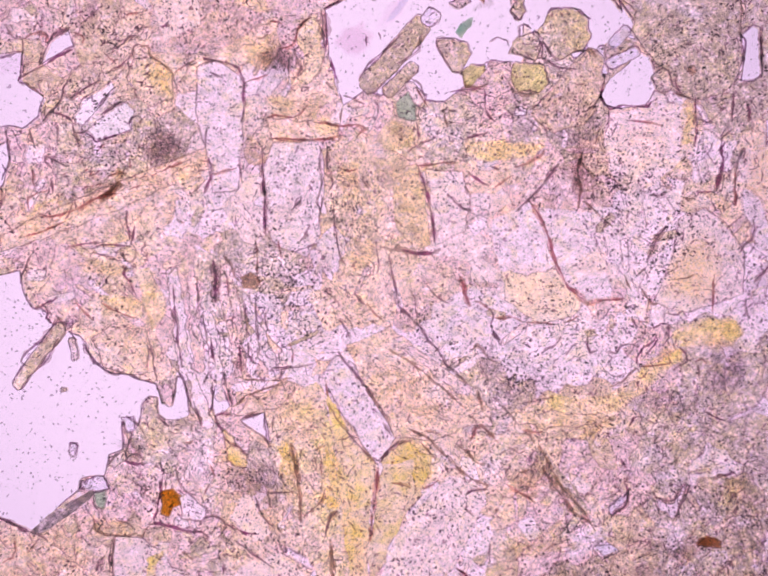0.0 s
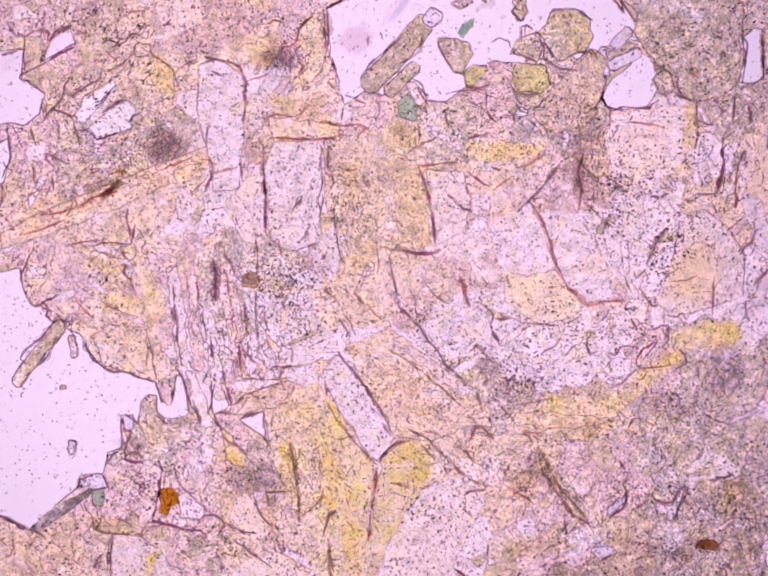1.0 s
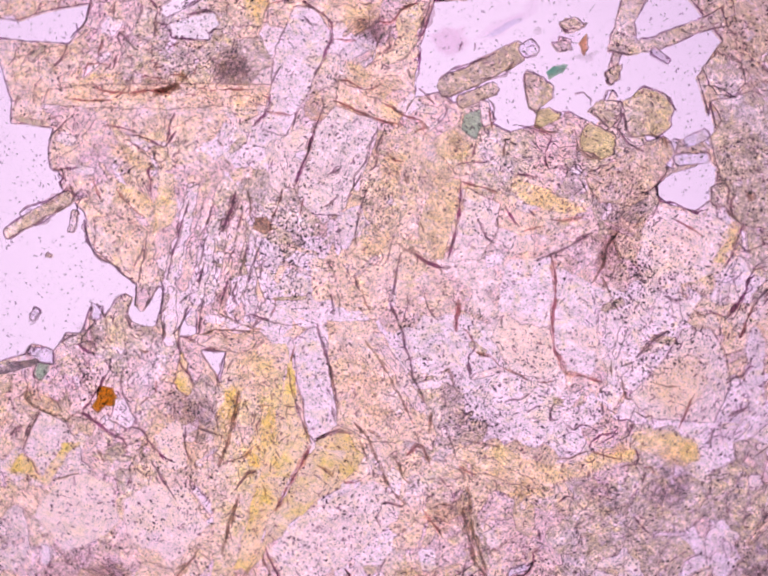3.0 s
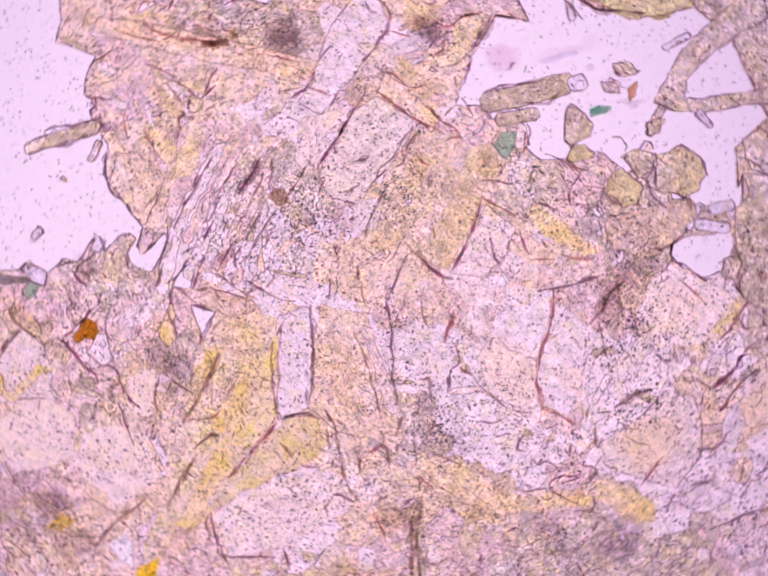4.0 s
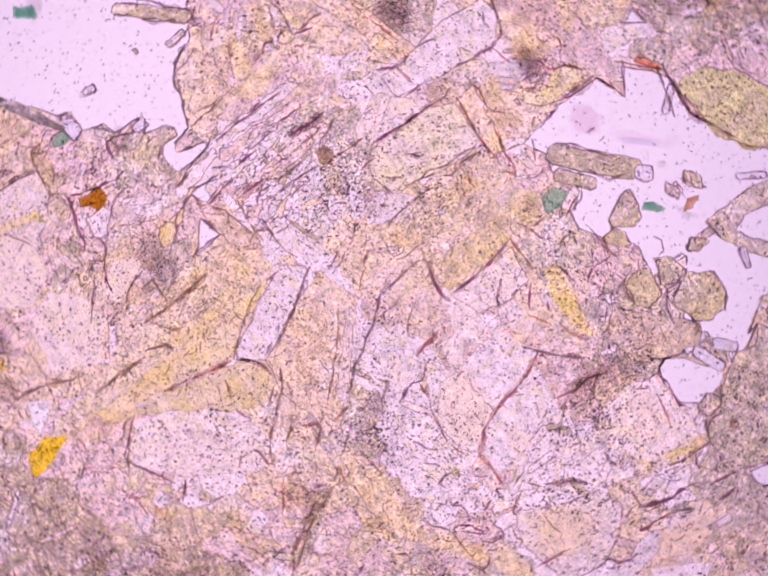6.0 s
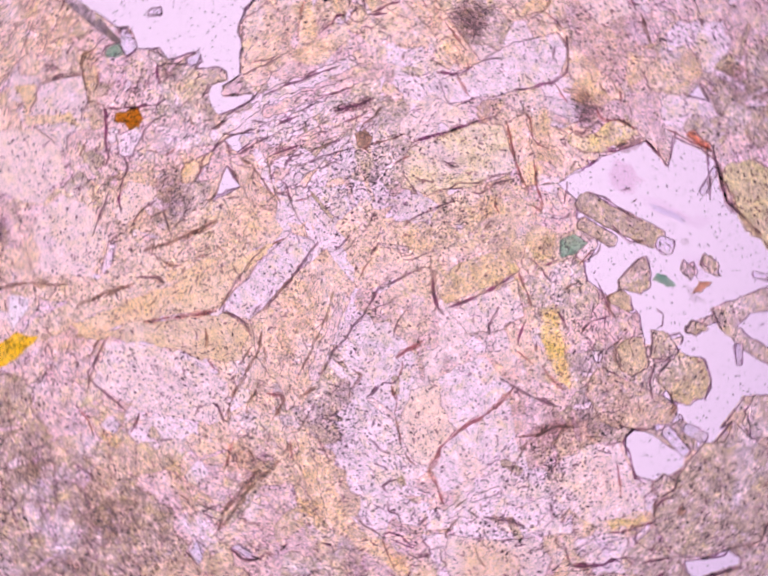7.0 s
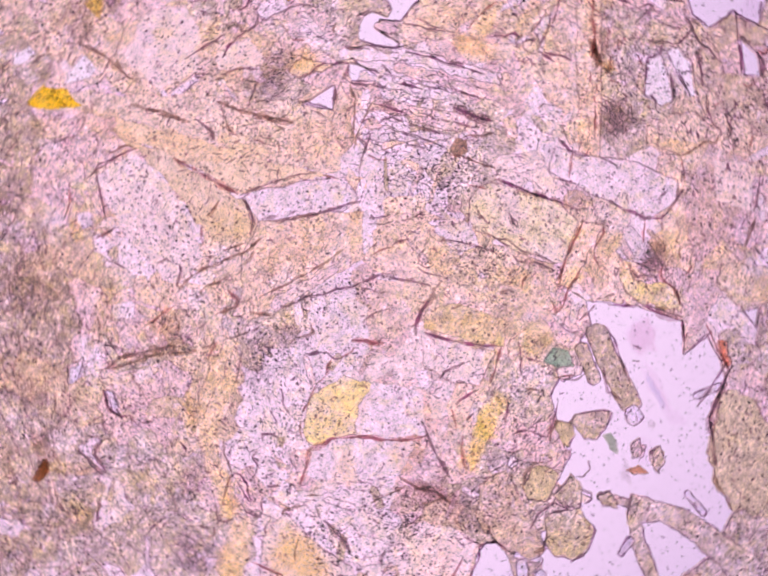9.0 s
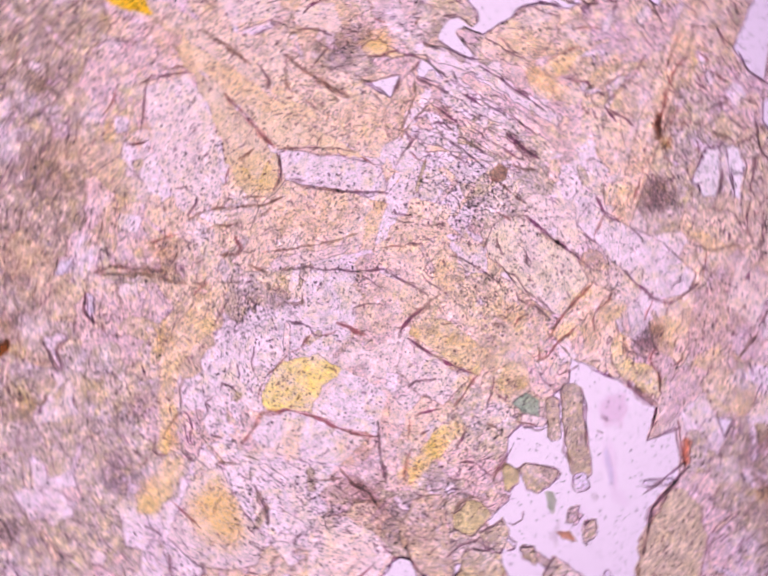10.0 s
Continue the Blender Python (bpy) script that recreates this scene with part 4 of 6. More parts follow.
crack([(770, 490), (768, 510), (774, 545), (770, 560)], 4, PURPLE)
crack([(752, 530), (765, 540), (762, 560), (745, 565)], 3.5)
crack([(520, 490), (525, 530), (528, 575), (532, 590)], 4, RUST)
crack([(435, 530), (440, 560), (440, 590), (438, 618)], 12, PURPLE)
crack([(455, 520), (470, 540), (480, 565), (490, 575)], 4, BROWN)
crack([(690, 530), (702, 532)], 7, PURPLE)
# upper right
crack([(990, 180), (992, 205), (993, 222), (1000, 240), (1010, 250)], 4.5, PURPLE)
crack([(955, 205), (975, 215), (992, 222)], 3.5)
crack([(850, 250), (855, 280), (852, 292)], 3.5, PURPLE)
crack([(832, 312), (845, 302), (860, 292), (880, 285), (890, 280)], 5, PURPLE)
crack([(850, 180), (862, 200), (870, 210), (875, 220)], 5, RUST)
crack([(855, 215), (852, 235), (860, 248)], 4)
crack([(905, 225), (910, 245), (915, 260)], 7, BROWN)
crack([(948, 290), (955, 280), (975, 275), (995, 272)], 5, PURPLE)
crack([(1053, 205), (1055, 215), (1062, 224), (1075, 230), (1080, 218)], 5)
crack([(1048, 178), (1052, 200)], 3.5)
crack([(1085, 225), (1098, 212), (1110, 198), (1120, 190)], 3.5, PURPLE)
crack([(1075, 240), (1090, 255), (1100, 262)], 4)
crack([(1100, 250), (1115, 262), (1118, 280)], 4)
crack([(852, 338), (862, 338), (900, 333), (930, 330)], 4, RUST)
crack([(855, 340), (858, 355), (865, 375), (873, 395), (878, 420), (882, 440), (885, 465), (886, 495)], 9, PURPLE)
crack([(955, 350), (970, 362), (985, 375), (998, 377)], 5, PURPLE)
crack([(1010, 382), (1030, 372), (1048, 358)], 3.5, RUST)
crack([(1000, 338), (1020, 347)], 6)
crack([(985, 332), (998, 330)], 7, BROWN)
crack([(952, 380), (956, 398)], 10)
crack([(915, 395), (930, 412), (945, 425), (962, 430)], 5)
crack([(1058, 430), (1070, 415), (1085, 400), (1105, 382), (1125, 355), (1138, 335)], 6)
crack([(1080, 408), (1095, 432), (1110, 455), (1118, 480), (1128, 515), (1140, 545), (1158, 585), (1180, 602)], 7, RUST)
crack([(1050, 340), (1075, 335), (1100, 320), (1112, 305)], 4, RUST)
crack([(1190, 310), (1180, 345), (1187, 385), (1182, 425)], 7, BROWN)
crack([(805, 445), (820, 460)], 5, BROWN)
crack([(1234, 160), (1230, 178), (1226, 198), (1235, 212), (1245, 222)], 5, PURPLE)
crack([(1245, 222), (1270, 217), (1300, 217), (1325, 218), (1330, 210), (1345, 200)], 5, PURPLE)
crack([(1382, 150), (1378, 165), (1385, 180), (1395, 195), (1410, 200)], 5, PURPLE)
crack([(1375, 190), (1395, 194)], 4, RUST)
crack([(1420, 200), (1420, 230), (1424, 255), (1420, 280), (1418, 300)], 5, PURPLE)
crack([(1425, 240), (1440, 248), (1455, 250)], 3.5)
crack([(1498, 190), (1497, 220), (1495, 250)], 6, PURPLE)
crack([(1475, 192), (1490, 188)], 3.5, RUST)
crack([(1470, 300), (1475, 280), (1490, 268), (1500, 260)], 4)
crack([(1528, 250), (1530, 225), (1525, 210)], 5, PURPLE)
crack([(1556, 50), (1556, 100), (1555, 160)], 5)
crack([(1510, 70), (1520, 80), (1522, 105), (1518, 125)], 3.5)
crack([(1507, 175), (1520, 170), (1540, 165), (1555, 155)], 5)
crack([(1190, 230), (1210, 215), (1222, 200)], 4)
crack([(1243, 225), (1242, 260), (1235, 262)], 4)
crack([(1215, 295), (1222, 270), (1232, 255)], 4)
crack([(1282, 245), (1310, 247), (1340, 252), (1355, 256)], 3.5, RUST)
crack([(1172, 100), (1190, 105), (1205, 100), (1220, 115)], 3.5, BROWN)
crack([(1172, 15), (1190, 30), (1205, 38)], 4)
crack([(1480, 290), (1472, 300), (1476, 330), (1472, 350), (1467, 370), (1463, 392)], 9, PURPLE)
crack([(1463, 390), (1440, 390), (1428, 392), (1422, 402)], 4, PURPLE)
crack([(1520, 300), (1510, 320), (1505, 335), (1502, 350)], 7)
crack([(1502, 350), (1501, 380), (1503, 405), (1502, 420)], 6, RUST)
crack([(1395, 402), (1410, 405), (1420, 405)], 4, BROWN)
crack([(1400, 435), (1415, 440)], 6)
crack([(1360, 460), (1350, 475), (1340, 490), (1332, 510), (1320, 532)], 9)
crack([(1320, 545), (1310, 555), (1302, 565)], 4)
crack([(1195, 410), (1215, 430), (1235, 450), (1250, 462)], 5, BROWN)
crack([(1285, 430), (1278, 448)], 4, PURPLE)
crack([(1325, 400), (1352, 398), (1365, 390)], 4)
crack([(1510, 515), (1520, 500), (1535, 488), (1540, 470), (1538, 450)], 6)
crack([(1530, 518), (1540, 500), (1542, 490)], 4)
crack([(1568, 545), (1555, 560), (1540, 575)], 6, PURPLE)
crack([(1290, 535), (1310, 538)], 3.5, RUST)
crack([(1370, 570), (1400, 568), (1420, 560)], 3.5, BROWN)
crack([(1275, 560), (1280, 575), (1290, 595)], 4, BROWN)
crack([(1460, 560), (1456, 590), (1458, 610), (1456, 640)], 4, RUST)
# middle
crack([(780, 505), (800, 515), (815, 510), (835, 515), (855, 516), (880, 517), (895, 512), (900, 508)], 8, PURPLE)
crack([(880, 517), (888, 525), (888, 532)], 3.5, PURPLE)
crack([(828, 515), (835, 530)], 3.5, PURPLE)
crack([(795, 520), (800, 550), (808, 590), (815, 625), (835, 645), (860, 670), (875, 695), (895, 715), (910, 745), (935, 765), (955, 782)], 6)
crack([(838, 590), (848, 610), (850, 640), (850, 655)], 4)
crack([(870, 580), (885, 600), (905, 615), (915, 620)], 3.5)
crack([(940, 563), (945, 580), (955, 610), (960, 628)], 10, RUST)
crack([(970, 615), (990, 622), (1002, 635)], 3.5, RUST)
crack([(1000, 630), (1008, 645), (1002, 665), (1008, 680), (1015, 690), (1022, 705)], 7)
crack([(1005, 650), (1040, 649), (1060, 655), (1100, 660), (1140, 662)], 4, RUST)
crack([(1150, 660), (1165, 655), (1182, 645)], 4, RUST)
crack([(1160, 585), (1175, 592), (1185, 605), (1200, 620), (1215, 618), (1240, 612), (1275, 610)], 6, RUST)
crack([(1050, 612), (1065, 625)], 5)
crack([(1060, 640), (1062, 655)], 3.5)
crack([(1105, 725), (1120, 712), (1135, 705), (1145, 685)], 4)
crack([(1030, 575), (1035, 565), (1040, 580)], 5)
crack([(960, 715), (975, 705), (985, 712), (1000, 735), (1010, 740)], 5, BROWN)
crack([(1155, 725), (1170, 705), (1180, 700)], 3.5)
# beside the large pore
crack([(70, 632), (82, 627), (95, 620), (108, 615), (115, 605)], 7, PURPLE)
crack([(92, 625), (100, 640), (95, 650), (108, 662)], 5, PURPLE)
crack([(120, 652), (105, 668), (88, 690), (70, 705), (55, 718), (42, 738)], 7)
crack([(120, 690), (110, 710), (98, 732), (80, 752)], 6)
crack([(118, 650), (130, 662), (148, 660)], 6, PURPLE)
crack([(148, 660), (145, 680), (155, 695)], 4)
crack([(42, 738), (55, 748), (62, 744)], 4)
crack([(170, 700), (178, 720), (195, 742), (215, 758), (235, 763), (255, 763), (280, 772), (318, 782)], 5)
crack([(318, 782), (326, 800), (330, 825)], 4)
crack([(355, 795), (356, 810), (352, 828)], 4)
crack([(352, 580), (356, 620), (360, 660), (363, 690), (368, 730), (372, 750)], 5, PURPLE)
crack([(155, 618), (175, 640), (190, 655)], 3.5, RUST)
crack([(205, 618), (230, 632), (260, 645), (280, 650)], 3.5, RUST)
crack([(360, 750), (372, 770), (380, 790), (385, 815), (392, 830)], 5)
crack([(385, 815), (398, 802)], 3.5)
crack([(258, 850), (270, 860), (282, 866)], 6)
crack([(285, 850), (284, 870)], 4)
crack([(320, 850), (335, 862), (345, 870)], 6)
crack([(305, 690), (312, 740), (322, 780)], 4)
# the fan of strokes
crack([(500, 620), (502, 660), (503, 690)], 4, PURPLE)
crack([(524, 600), (522, 630), (525, 660)], 4)
crack([(478, 640), (475, 655), (480, 662)], 4, PURPLE)
crack([(430, 690), (436, 730), (440, 750)], 6, PURPLE)
crack([(440, 750), (425, 762), (420, 775), (415, 785)], 4)
crack([(488, 705), (492, 730), (493, 755), (495, 775)], 8, PURPLE)
crack([(505, 700), (508, 725), (518, 740), (530, 745)], 6, PURPLE)
crack([(530, 700), (528, 720), (535, 730)], 4)
crack([(540, 640), (545, 665), (552, 680)], 6)
crack([(525, 665), (528, 685), (530, 695)], 8)
crack([(495, 775), (520, 776), (545, 778), (570, 778), (595, 772)], 4, BROWN)
crack([(530, 760), (528, 770), (540, 778)], 5, PURPLE)
crack([(545, 760), (555, 750), (575, 752), (595, 748)], 4, PURPLE)
crack([(575, 755), (570, 775)], 5, PURPLE)
crack([(590, 700), (598, 715), (597, 740)], 5, RUST)
crack([(568, 720), (572, 740)], 5)
crack([(455, 760), (462, 785), (468, 800), (475, 825), (472, 832)], 7)
crack([(475, 832), (490, 820), (500, 808), (530, 798), (560, 788), (590, 778)], 4, BROWN)
crack([(560, 758), (600, 750), (640, 742), (665, 730)], 3.5)
crack([(440, 850), (455, 846), (475, 850)], 6, PURPLE)
crack([(440, 850), (445, 865), (455, 880)], 9, PURPLE)
crack([(490, 858), (510, 850), (540, 842)], 5)
crack([(540, 842), (542, 875), (545, 900), (548, 915)], 5)
crack([(558, 850), (556, 880)], 4)
crack([(570, 845), (575, 860)], 3.5)
crack([(693, 650), (705, 672), (720, 695)], 6)
crack([(700, 640), (715, 655), (728, 690)], 3.5)
crack([(690, 720), (705, 740), (720, 755), (740, 780), (760, 805), (780, 835), (795, 860)], 6)
crack([(725, 765), (750, 795), (775, 830)], 4, BROWN)
crack([(665, 775), (668, 800), (670, 810)], 4, RUST)
crack([(672, 825), (680, 840), (692, 860), (710, 885), (735, 910), (755, 935), (775, 950)], 4)
crack([(660, 590), (680, 605), (695, 625)], 4)
crack([(725, 600), (735, 615), (745, 622)], 7)
crack([(750, 620), (765, 640), (785, 658)], 4, RUST)
crack([(432, 780), (435, 810), (425, 850)], 4)
crack([(395, 820), (405, 850), (412, 870)], 5)
crack([(412, 640), (420, 680), (422, 700)], 4)
crack([(400, 570), (404, 600), (402, 640)], 4)
crack([(462, 560), (466, 600), (470, 630)], 4, PURPLE)
# the large beige lath and below it
crack([(795, 712), (830, 735), (865, 762), (900, 790), (925, 812), (945, 832)], 4.5, BROWN)
crack([(938, 825), (948, 838)], 7, RUST)
crack([(975, 800), (980, 820), (985, 840)], 8, BROWN)
crack([(970, 835), (965, 855)], 4, RUST)
crack([(1020, 905), (1000, 885), (985, 870), (972, 872), (960, 900)], 5, RUST)
crack([(1038, 790), (1040, 775), (1050, 765)], 4)
crack([(1005, 810), (1025, 830), (1045, 845), (1053, 858), (1052, 875)], 5)
crack([(780, 862), (795, 885), (800, 892)], 4, PURPLE)
crack([(775, 945), (795, 918), (812, 905), (840, 902)], 6)
crack([(835, 875), (860, 888), (880, 900), (905, 925), (940, 960), (975, 985), (1000, 995)], 6, BROWN)
crack([(865, 880), (890, 885), (898, 888)], 5, BROWN)
crack([(860, 905), (885, 930), (890, 940)], 4, BROWN)
crack([(935, 910), (955, 925), (975, 945), (990, 950)], 5, BROWN)
crack([(1000, 850), (1003, 865)], 4)
crack([(1068, 880), (1100, 885), (1110, 882)], 3.5, RUST)
crack([(1065, 885), (1080, 890), (1090, 905)], 3.5, BROWN)
crack([(1060, 825), (1080, 820), (1100, 815), (1130, 812)], 4)
crack([(1100, 910), (1110, 930), (1125, 955), (1140, 985), (1160, 1010), (1185, 1035), (1215, 1085)], 7, BROWN)
crack([(1048, 980), (1060, 965), (1085, 960)], 4, BROWN)
# right
crack([(1230, 650), (1240, 640), (1248, 625)], 4)
crack([(1290, 648), (1296, 662), (1300, 670)], 5)
crack([(1310, 590), (1318, 605), (1335, 622), (1345, 618)], 6, BROWN)
crack([(1305, 658), (1322, 660)], 4, RUST)
crack([(1300, 745), (1300, 730), (1310, 710), (1320, 705), (1335, 697), (1340, 685)], 5, PURPLE)
crack([(1313, 730), (1330, 710), (1342, 695)], 5, PURPLE)
crack([(1335, 670), (1350, 660), (1365, 662), (1366, 690), (1358, 702)], 5, PURPLE)
crack([(1230, 712), (1240, 720), (1260, 722), (1270, 705), (1290, 703), (1305, 706)], 4, PURPLE)
crack([(1202, 685), (1200, 710), (1205, 722), (1220, 715)], 5, PURPLE)
crack([(1180, 732), (1200, 724)], 5)
crack([(1380, 705), (1395, 715), (1403, 725), (1402, 738), (1392, 745), (1375, 755)], 5, PURPLE)
crack([(1425, 745), (1428, 770)], 6)
crack([(1420, 738), (1435, 732), (1442, 742)], 4, RUST)
crack([(1300, 750), (1340, 746), (1370, 742)], 3.5, RUST)
crack([(1245, 790), (1270, 778), (1300, 752)], 3.5, BROWN)
crack([(1320, 790), (1322, 803)], 7)
crack([(1365, 640), (1385, 642), (1395, 635)], 5)
crack([(1285, 870), (1295, 852), (1315, 850)], 5, PURPLE)
crack([(1320, 855), (1340, 865), (1350, 860)], 4)
crack([(1440, 840), (1465, 852), (1480, 860)], 5, PURPLE)
crack([(1522, 610), (1525, 640), (1530, 650)], 5)
crack([(1500, 745), (1502, 760)], 6)
# lower left
crack([(0, 1058), (25, 1068), (45, 1082), (60, 1086)], 6)
crack([(62, 1086), (80, 1094), (95, 1102)], 3.5)
crack([(222, 950), (232, 932), (245, 925)], 4)
crack([(255, 940), (265, 945), (280, 948), (290, 945)], 8, PURPLE)
crack([(258, 935), (268, 928), (285, 928), (292, 938)], 5)
crack([(270, 880), (262, 905), (256, 925)], 5)
crack([(290, 990), (287, 1005), (290, 1012)], 4, PURPLE)
crack([(298, 985), (299, 1000), (292, 1012)], 4, PURPLE)
crack([(335, 960), (330, 990), (325, 1020), (320, 1045), (312, 1062)], 5, PURPLE)
crack([(342, 975), (336, 1000)], 3.5)
crack([(300, 1070), (330, 1070), (355, 1078), (375, 1085), (410, 1085), (425, 1098)], 6, PURPLE)
crack([(280, 1094), (290, 1096), (298, 1080), (310, 1068)], 5, BROWN)
crack([(190, 1060), (195, 1085), (215, 1095), (260, 1096), (280, 1090)], 4, BROWN)
crack([(235, 1060), (260, 1068), (268, 1075)], 4, BROWN)
crack([(227, 1100), (225, 1130), (224, 1170)], 4)
crack([(231, 1100), (230, 1130), (229, 1170)], 4)
crack([(195, 1162), (205, 1145), (215, 1135)], 8, PURPLE)
crack([(260, 1128), (268, 1120)], 4)
crack([(30, 1105), (32, 1125), (25, 1140), (5, 1150)], 4, RUST)
crack([(55, 1128), (75, 1108)], 3.5, BROWN)
crack([(370, 1125), (380, 1132), (395, 1145)], 5, BROWN)
crack([(370, 905), (385, 903), (395, 900)], 4, RUST)
crack([(345, 880), (360, 885)], 5)
crack([(360, 960), (365, 985), (380, 1005), (398, 1010)], 3.5)
# below the middle
crack([(455, 890), (470, 905), (490, 915), (505, 930)], 6, PURPLE)
crack([(565, 885), (567, 895)], 5, PURPLE)
crack([(432, 950), (438, 970), (430, 985), (418, 1010)], 5, RUST)
crack([(405, 1065), (420, 1058), (440, 1056), (455, 1062), (462, 1075), (450, 1090)], 5)
crack([(462, 1070), (480, 1080), (500, 1088), (525, 1090)], 6, PURPLE)
crack([(480, 1105), (500, 1120), (530, 1140), (560, 1160)], 4)
crack([(595, 905), (598, 930), (602, 955), (608, 985), (610, 1010), (615, 1040), (616, 1065)], 9, BROWN)
crack([(604, 940), (611, 985), (616, 1020)], 5, BROWN)
crack([(640, 922), (650, 915), (663, 910)], 5, BROWN)
crack([(690, 898), (705, 897), (718, 890)], 4)
crack([(655, 940), (658, 970)], 4, RUST)
crack([(628, 1050), (645, 1035), (658, 1020), (662, 1000)], 5, BROWN)
crack([(775, 955), (770, 985), (765, 1020), (760, 1060), (755, 1105)], 8, RUST)
crack([(660, 1100), (670, 1075), (675, 1055), (690, 1045)], 8)
crack([(672, 1100), (678, 1140), (685, 1170)], 9, BROWN)
crack([(520, 1005), (560, 1008), (600, 1003)], 3.5)
crack([(520, 1015), (530, 1045), (545, 1065), (560, 1080)], 4)
crack([(455, 1155), (458, 1170)], 9, PURPLE)
crack([(798, 985), (815, 988), (840, 998)], 5, BROWN)
crack([(865, 1000), (880, 990), (895, 980)], 4, RUST)
crack([(910, 950), (915, 965), (930, 985)], 4)
crack([(952, 1010), (965, 1002), (990, 1000), (1000, 990)], 4)
crack([(955, 1015), (950, 1040), (965, 1055)], 3.5)
crack([(1035, 990), (1060, 1005), (1085, 1020), (1100, 1030)], 4, RUST)
crack([(1000, 1110), (998, 1130), (1000, 1150)], 5)
crack([(1155, 1045), (1155, 1070), (1160, 1090)], 4)
# lower right
crack([(1268, 938), (1280, 955)], 9)
crack([(1285, 965), (1275, 985), (1282, 1000), (1280, 1020), (1275, 1035), (1258, 1045), (1248, 1055), (1240, 1045)], 5, PURPLE)
crack([(1330, 1000), (1340, 1015), (1355, 1022), (1375, 1022), (1390, 1000), (1402, 985)], 5, PURPLE)
crack([(1335, 1020), (1345, 1040), (1350, 1055)], 4)
crack([(1380, 1060), (1390, 1030), (1405, 1005), (1408, 990)], 4)
crack([(1250, 1080), (1242, 1095), (1260, 1100)], 4)
crack([(1478, 1150), (1490, 1145), (1498, 1160)], 4)
crack([(1485, 1160), (1488, 1175)], 5)
crack([(1350, 910), (1355, 930), (1350, 940)], 3.5)
crack([(1385, 935), (1380, 950)], 4)
crack([(1460, 980), (1475, 970), (1500, 965), (1508, 975)], 5)
# at the pore above
crack([(1000, 85), (1015, 75), (1035, 82), (1040, 95)], 3.5)
crack([(990, 128), (1005, 125), (1015, 120)], 6, PURPLE)
crack([(1098, 75), (1108, 95), (1105, 115), (1120, 125), (1140, 138), (1175, 140)], 5, PURPLE)
crack([(1060, 85), (1062, 55), (1072, 50)], 4)
crack([(945, 160), (952, 175), (975, 178), (998, 170)], 5, BROWN)
crack([(1040, 170), (1050, 185), (1075, 192), (1100, 190), (1112, 175)], 5, BROWN)
crack([(920, 188), (945, 184), (970, 181), (990, 180)], 5, PURPLE)
crack([(735, 160), (750, 130), (790, 98), (830, 60)], 6)
crack([(812, 130), (835, 115), (855, 100), (862, 70)], 5, PURPLE)
crack([(748, 75), (747, 95)], 6)
crack([(772, 65), (776, 80)], 5)
crack([(840, 160), (860, 175), (870, 210)], 4)
# further out
crack([(666, -44), (693, -30), (716, -18)], 4, PURPLE)
crack([(652, -30), (684, -68), (720, -110)], 4, RUST)
crack([(908, -147), (938, -173), (983, -227)], 4, BROWN)
crack([(765, 1184), (798, 1214), (833, 1236), (863, 1254)], 4, PURPLE)
crack([(784, 1303), (818, 1339)], 3.5)
crack([(935, 1163), (964, 1184)], 6, PURPLE)
crack([(1037, 914), (1059, 927), (1070, 923)], 4, PURPLE)
crack([(1201, 797), (1216, 818)], 5)
crack([(1444, 251), (1475, 225), (1466, 212)], 3.5, PURPLE)
crack([(1616, 513), (1608, 493), (1601, 479)], 4)
crack([(849, 1246), (825, 1240), (798, 1217)], 5)
crack([(970, 1187), (933, 1160)], 5, RUST)
crack([(688, 1227), (680, 1180), (676, 1144)], 7, BROWN)
crack([(1206, 1069), (1172, 1046), (1142, 1006), (1108, 956)], 9, BROWN)
crack([(1230, 1144), (1251, 1129)], 5)
crack([(1229, 1142), (1209, 1119)], 4)
crack([(1115, 1125), (1135, 1110)], 4, BROWN)
crack([(1686, 753), (1691, 729)], 5)
crack([(-5, 435), (2, 412), (4, 383)], 8)
crack([(610, 1377), (616, 1317), (638, 1249)], 7, BROWN)
crack([(714, -111), (824, -110), (913, -161)], 8)
crack([(840, 1242), (928, 1182)], 4)
crack([(705, -101), (817, -78)], 5)
crack([(322, -16), (400, -32)], 5)
crack([(795, 1232), (771, 1205), (766, 1188)], 3.6, BROWN)
crack([(896, 1280), (921, 1266), (952, 1264)], 3.6, RUST)
crack([(411, -40), (443, -42), (475, -44)], 4.5, BROWN)
crack([(1623, 627), (1647, 593), (1668, 556), (1695, 526), (1731, 495)], 5.1)
crack([(1634, 486), (1652, 445), (1663, 415)], 4.2)
crack([(311, 1216), (356, 1184)], 3.6, BROWN)
crack([(613, 1292), (637, 1259), (641, 1229)], 3.9, BROWN)

# ---- specks and fibres ----
pores = [s["pts"] for s in shapes if s["kind"] == "pore"]
fills = [s["pts"] for s in shapes[len(grains):] if s["kind"] in ("needle", "chip", "chlorite_flake", "biotite_flake")]


def open_to_light(points):
    hit = np.zeros(len(points), bool)
    for p in pores:
        hit |= inside(points, p)
    for p in fills:
        hit &= ~inside(points, p)
    return hit


